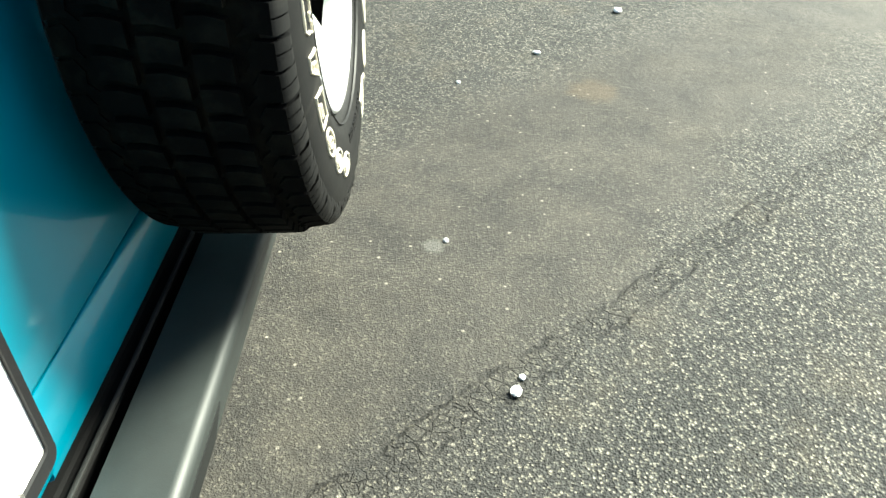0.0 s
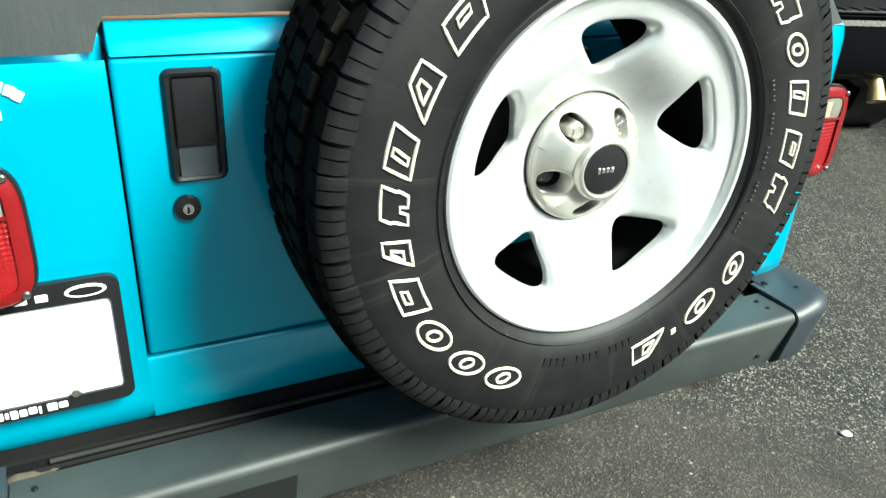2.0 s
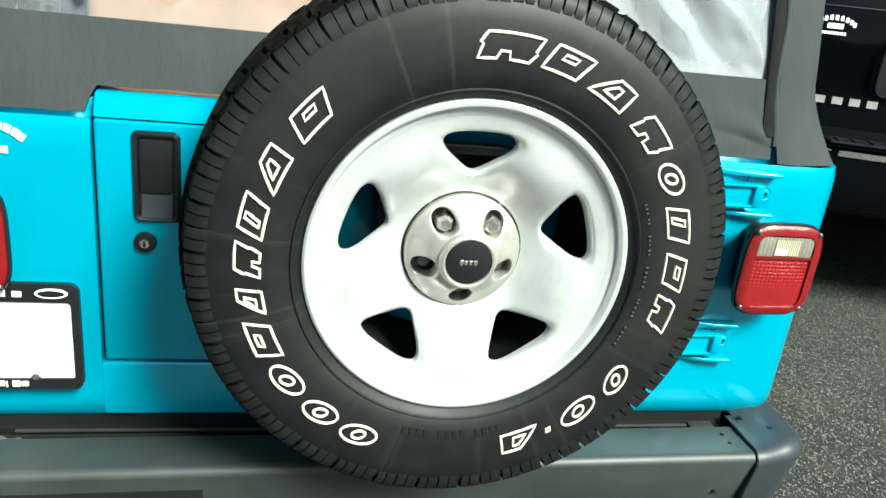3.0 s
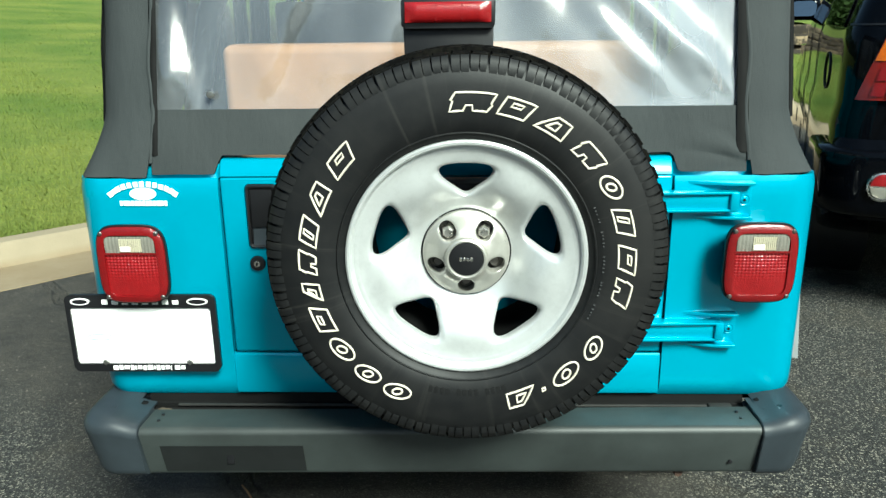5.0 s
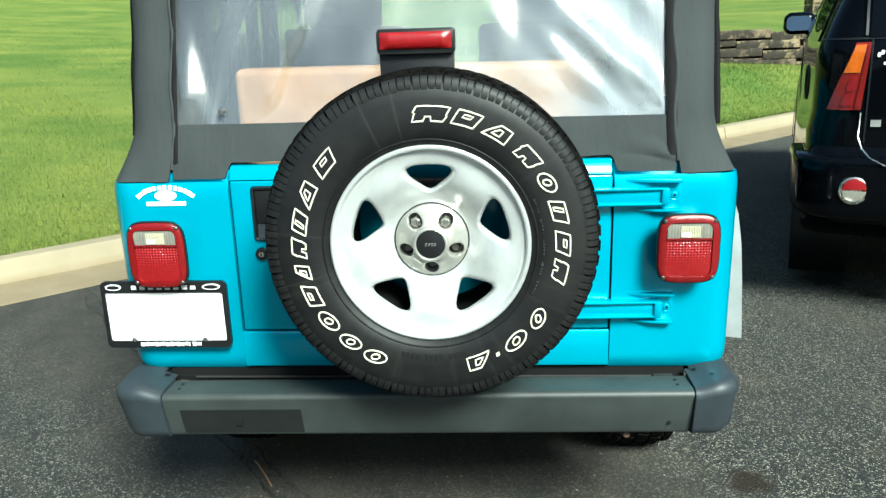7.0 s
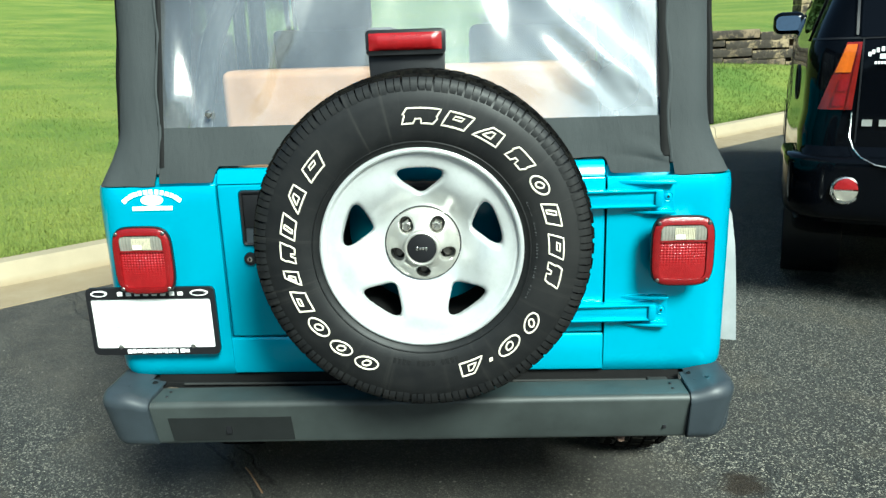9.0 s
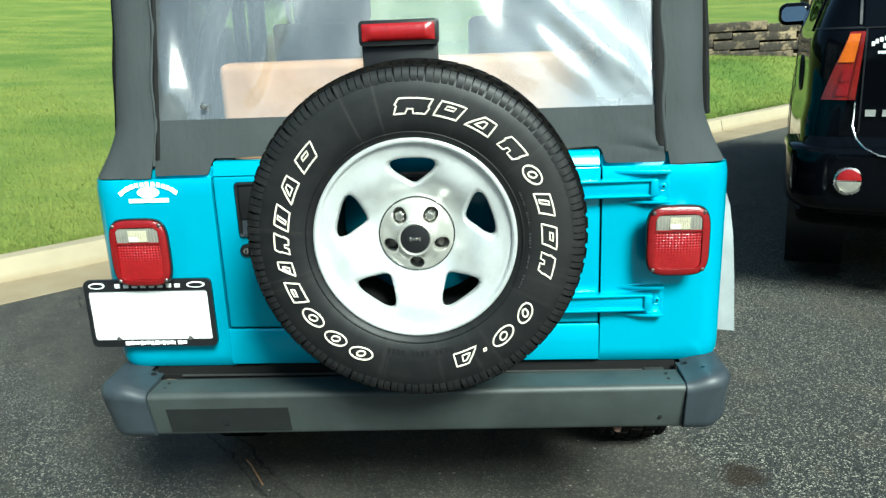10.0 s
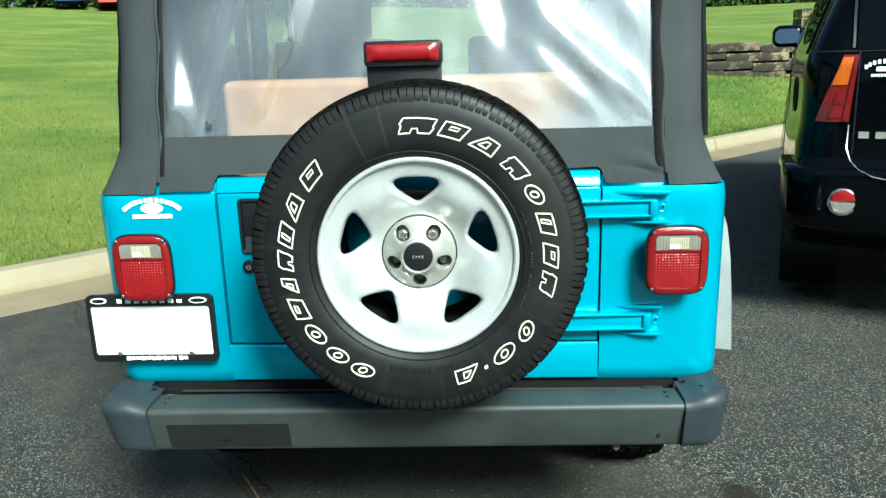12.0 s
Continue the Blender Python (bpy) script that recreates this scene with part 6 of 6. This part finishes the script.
    mirror = part("door_mirror", box(mx - 0.25, mx - 0.02, my - 0.02, my + 0.11, mz - 0.02, mz + 0.15, 0.06, 5), SUVPAINT, suv, "black door mirror")
    glass = part("mirror_face", prism(rounded(-0.088, 0.088, -0.056, 0.056, 0.04), "y", -0.004, 0.003), MIRROR, mirror)
    glass.matrix_local = pose(mx - 0.138, my - 0.022, mz + 0.065, -9, 0, 0)
    part("mirror_arm", box(mx - 0.03, mx + 0.05, my + 0.0, my + 0.09, mz - 0.02, mz + 0.05, 0.015), SUVPAINT, mirror)
    for x, f in ((0.11, -1), (2 * SUV_W - 0.11, 1)):
        for y in (1.02, 3.86):
            plain_wheel(suv, "wheel", 0.365, 0.245, x, y, 0.365, CHROME, f)
            arch = part("wheel_arch", lathe([(0.43, -0.14), (0.44, 0.14)], 40), BLACK, suv)
            arch.matrix_local = pose(x, y, 0.38, 0, 0, 90 if f > 0 else -90)
    # plate in its rounded recess on the gate
    recess = suv_patch(suv, "plate_recess", BLACK, -0.16, 0.40, 0.945, 1.150, 0.004, 10, 4, "rounded dark plate recess")
    y = suv_surface(0.0, 1.04)[1]
    loop = [(SUV_W - 0.12 + x, y - 0.006 + 0.02 * x * x, z) for x, z in rounded(-0.29, 0.29, 0.940, 1.155, 0.05)]
    part("recess_edge", tube(loop, 0.006, None, 8, True), SUVPAINT, recess)
    holder = part("plate_holder", prism(rounded(SUV_W - 0.280, SUV_W + 0.020, 0.955, 1.115, 0.012), "y", y - 0.016, y - 0.005, 0.002), CHROME, suv, "bright plate holder")
    part("plate", prism(rounded(SUV_W - 0.268, SUV_W + 0.008, 0.967, 1.103, 0.008), "y", y - 0.019, y - 0.012, 0.001), WHITE, holder, "pale plate")
    for k in range(6):
        x = SUV_W - 0.235 + 0.037 * k
        part("print_bar", box(x, x + 0.022, y - 0.0205, y - 0.018, 1.015, 1.075), BLACK, holder)
    # square hitch tube with a bright rim
    hitch = part("hitch_tube", box(SUV_W - 0.034, SUV_W + 0.034, -0.075, 0.30, 0.464, 0.532, 0.006), UNDER, suv, "square black hitch tube")
    square = rounded(SUV_W - 0.032, SUV_W + 0.032, 0.466, 0.530, 0.006)
    part("rim", tube([(x, -0.076, z) for x, z in square], 0.004, None, 8, True), CHROME, hitch, "bright rim")
    # exhaust under the bumper: silencer, pipe and turned-down tip
    part("silencer", box(1.02, 1.42, 0.42, 0.70, 0.30, 0.43, 0.055, 4), EXHAUST, suv, "tan scorched silencer")
    pipe = part("exhaust_pipe", tube([(1.26, 0.50, 0.40), (1.27, 0.34, 0.44), (1.275, 0.20, 0.465), (1.28, 0.09, 0.462), (1.285, 0.03, 0.440)], 0.027, None, 20), EXHAUST, suv, "tan scorched exhaust pipe")
    tip = lathe([(0.026, 0.030), (0.029, 0.0), (0.040, -0.085), (0.037, -0.085), (0.026, -0.01)], 28)
    part("flared_tip", tip, EXHAUST, pipe).matrix_local = pose(1.285, 0.030, 0.445, 62, 0, 0)
    return suv


def build_saloon():
    """The next parked car, of which little but the lower side and a wheel shows under the sports utility car."""
    car = thing("saloon_car", SUV_AT @ Matrix.Translation((2.78, -0.28, 0)), "dark saloon car parked beside the black car", "car")
    side = [(-0.42, 0.42), (-0.45, 0.60), (-0.40, 0.95), (0.55, 1.00), (3.05, 0.98), (4.05, 0.84), (4.20, 0.55), (4.12, 0.28), (3.60, 0.24), (1.10, 0.24), (0.20, 0.26)]
    part("body", prism(side, "x", 0.0, 1.76, 0.06, 3), SUVPAINT, car, "dark glossy body")
    part("cabin", prism([(-0.05, 0.97), (0.62, 1.38), (1.75, 1.42), (3.00, 0.96)], "x", 0.14, 1.62, 0.08, 3), DARKGLASS, car, "dark glass cabin")
    part("roof", prism([(0.62, 1.37), (0.70, 1.44), (1.62, 1.47), (1.75, 1.41)], "x", 0.20, 1.56, 0.025, 2), SUVPAINT, car)
    for x, f in ((0.035, -1), (1.725, 1)):
        for y in (0.62, 3.28):
            plain_wheel(car, "wheel", 0.325, 0.205, x, y, 0.325, CHROME, f)
            arch = part("wheel_arch", lathe([(0.37, -0.10), (0.385, -0.10), (0.385, 0.10), (0.37, 0.10)], 40), BLACK, car)
            arch.matrix_local = pose(x, y, 0.34, 0, 0, 90 if f > 0 else -90)


# ---- retaining wall and far things ----
def build_wall():
    wall = thing("retaining_wall", Matrix.Identity(4), "low weathered stone retaining wall stepping the lawn", "wall", kind="structure")
    rnd = random.Random(21)
    made = {}
    part("backing", box(0.9, 14.0, WALL_Y + 0.06, WALL_Y + 0.26, 0.0, 1.0), STONE, wall)
    for row in range(5):
        x = 0.9 - rnd.uniform(0, 0.4)
        while x < 14:
            w = rnd.choice((0.6, 0.8, 1.1))
            key = (w, rnd.randrange(3), row == 4)
            if key not in made:
                bm = box(0, w - 0.012, -0.13 if row == 4 else -0.10, 0.10, 0, 0.150, 0.009, 2)
                bmesh.ops.subdivide_edges(bm, edges=[e for e in bm.edges if e.calc_length() > 0.3], cuts=3)
                for v in bm.verts:
                    v.co += Vector((0, 0.02 * noise.noise(v.co * 7 + Vector((key[1] * 5, 0, 0))), 0.008 * noise.noise(v.co * 5)))
                ob = part("block", bm, STONE, wall)
                made[key] = ob.data
            else:
                ob = new("block", made[key])
                ob.parent = wall
            # the courses follow the lawn's fall along the wall
            z = lawn_z(x + w / 2, WALL_Y) - 0.20 + row * 0.155
            ob.matrix_local = pose(x, WALL_Y + rnd.uniform(-0.02, 0.02), z, 0, 0, rnd.uniform(-0.8, 0.8))
            x += w
    # a taller pier where the wall steps up
    pier = thing("stone_pier", pose(7.75, 16.2, terrace_z(7.75, 16.2) - 0.02), "weathered stone block pier on the upper lawn", "pier")
    for k in range(3):
        part("block", box(-0.55, 0.55, -0.25, 0.25, k * 0.19, k * 0.19 + 0.18, 0.02), STONE, pier)


def far_car(color, m, label, tall=1.45, length=4.4):
    car = thing("parked_car", m, label, "car", "cars parked beyond the lawn")
    body = Mat("far_paint", color, 0.3, 0.0, 0.5, 0.5).m
    h = length / 2
    part("body", prism([(-h, 0.3), (-h, 0.75), (-h * 0.6, 0.88), (h * 0.55, 0.88), (h, 0.7), (h, 0.3)], "y", -0.85, 0.85, 0.06, 2), body, car)
    part("cabin", prism([(-h * 0.62, 0.86), (-h * 0.42, tall), (h * 0.22, tall), (h * 0.5, 0.86)], "y", -0.76, 0.76, 0.08, 2), DARKGLASS, car)
    part("roof", prism([(-h * 0.42, tall - 0.03), (-h * 0.38, tall + 0.02), (h * 0.18, tall + 0.02), (h * 0.22, tall - 0.03)], "y", -0.70, 0.70, 0.02), body, car)
    for x in (-h * 0.62, h * 0.62):
        for y, f in ((-0.78, 0), (0.78, 180)):
            wheel = part("wheel", lathe([(0.0, -0.10), (0.18, -0.11), (0.20, -0.10), (0.31, -0.10), (0.33, -0.06), (0.33, 0.10), (0.0, 0.10)], 24), RUBBER, car)
            wheel.matrix_local = pose(x, y, 0.33, 0, 0, f)
    return car


def build_far():
    for (x, y), color, label, tall in (((-27.4, 44.2), (0.8, 0.8, 0.8), "white car parked far up the lawn", 1.45), ((-25.7, 44.6), (0.012, 0.05, 0.055), "dark teal van parked far up the lawn", 1.95), ((-23.7, 44.0), (0.04, 0.12, 0.35), "blue car parked far up the lawn", 1.6), ((-21.2, 44.0), (0.45, 0.04, 0.03), "red car parked far up the lawn", 1.7)):
        far_car(color, pose(x, y, lawn_z(x, y) - 0.02, 0, 0, 118), label, tall)


build_setting()
build_added_woods()
build_jeep()
build_suv()
build_saloon()
build_wall()
build_far()
build_pebbles()
build_twig()
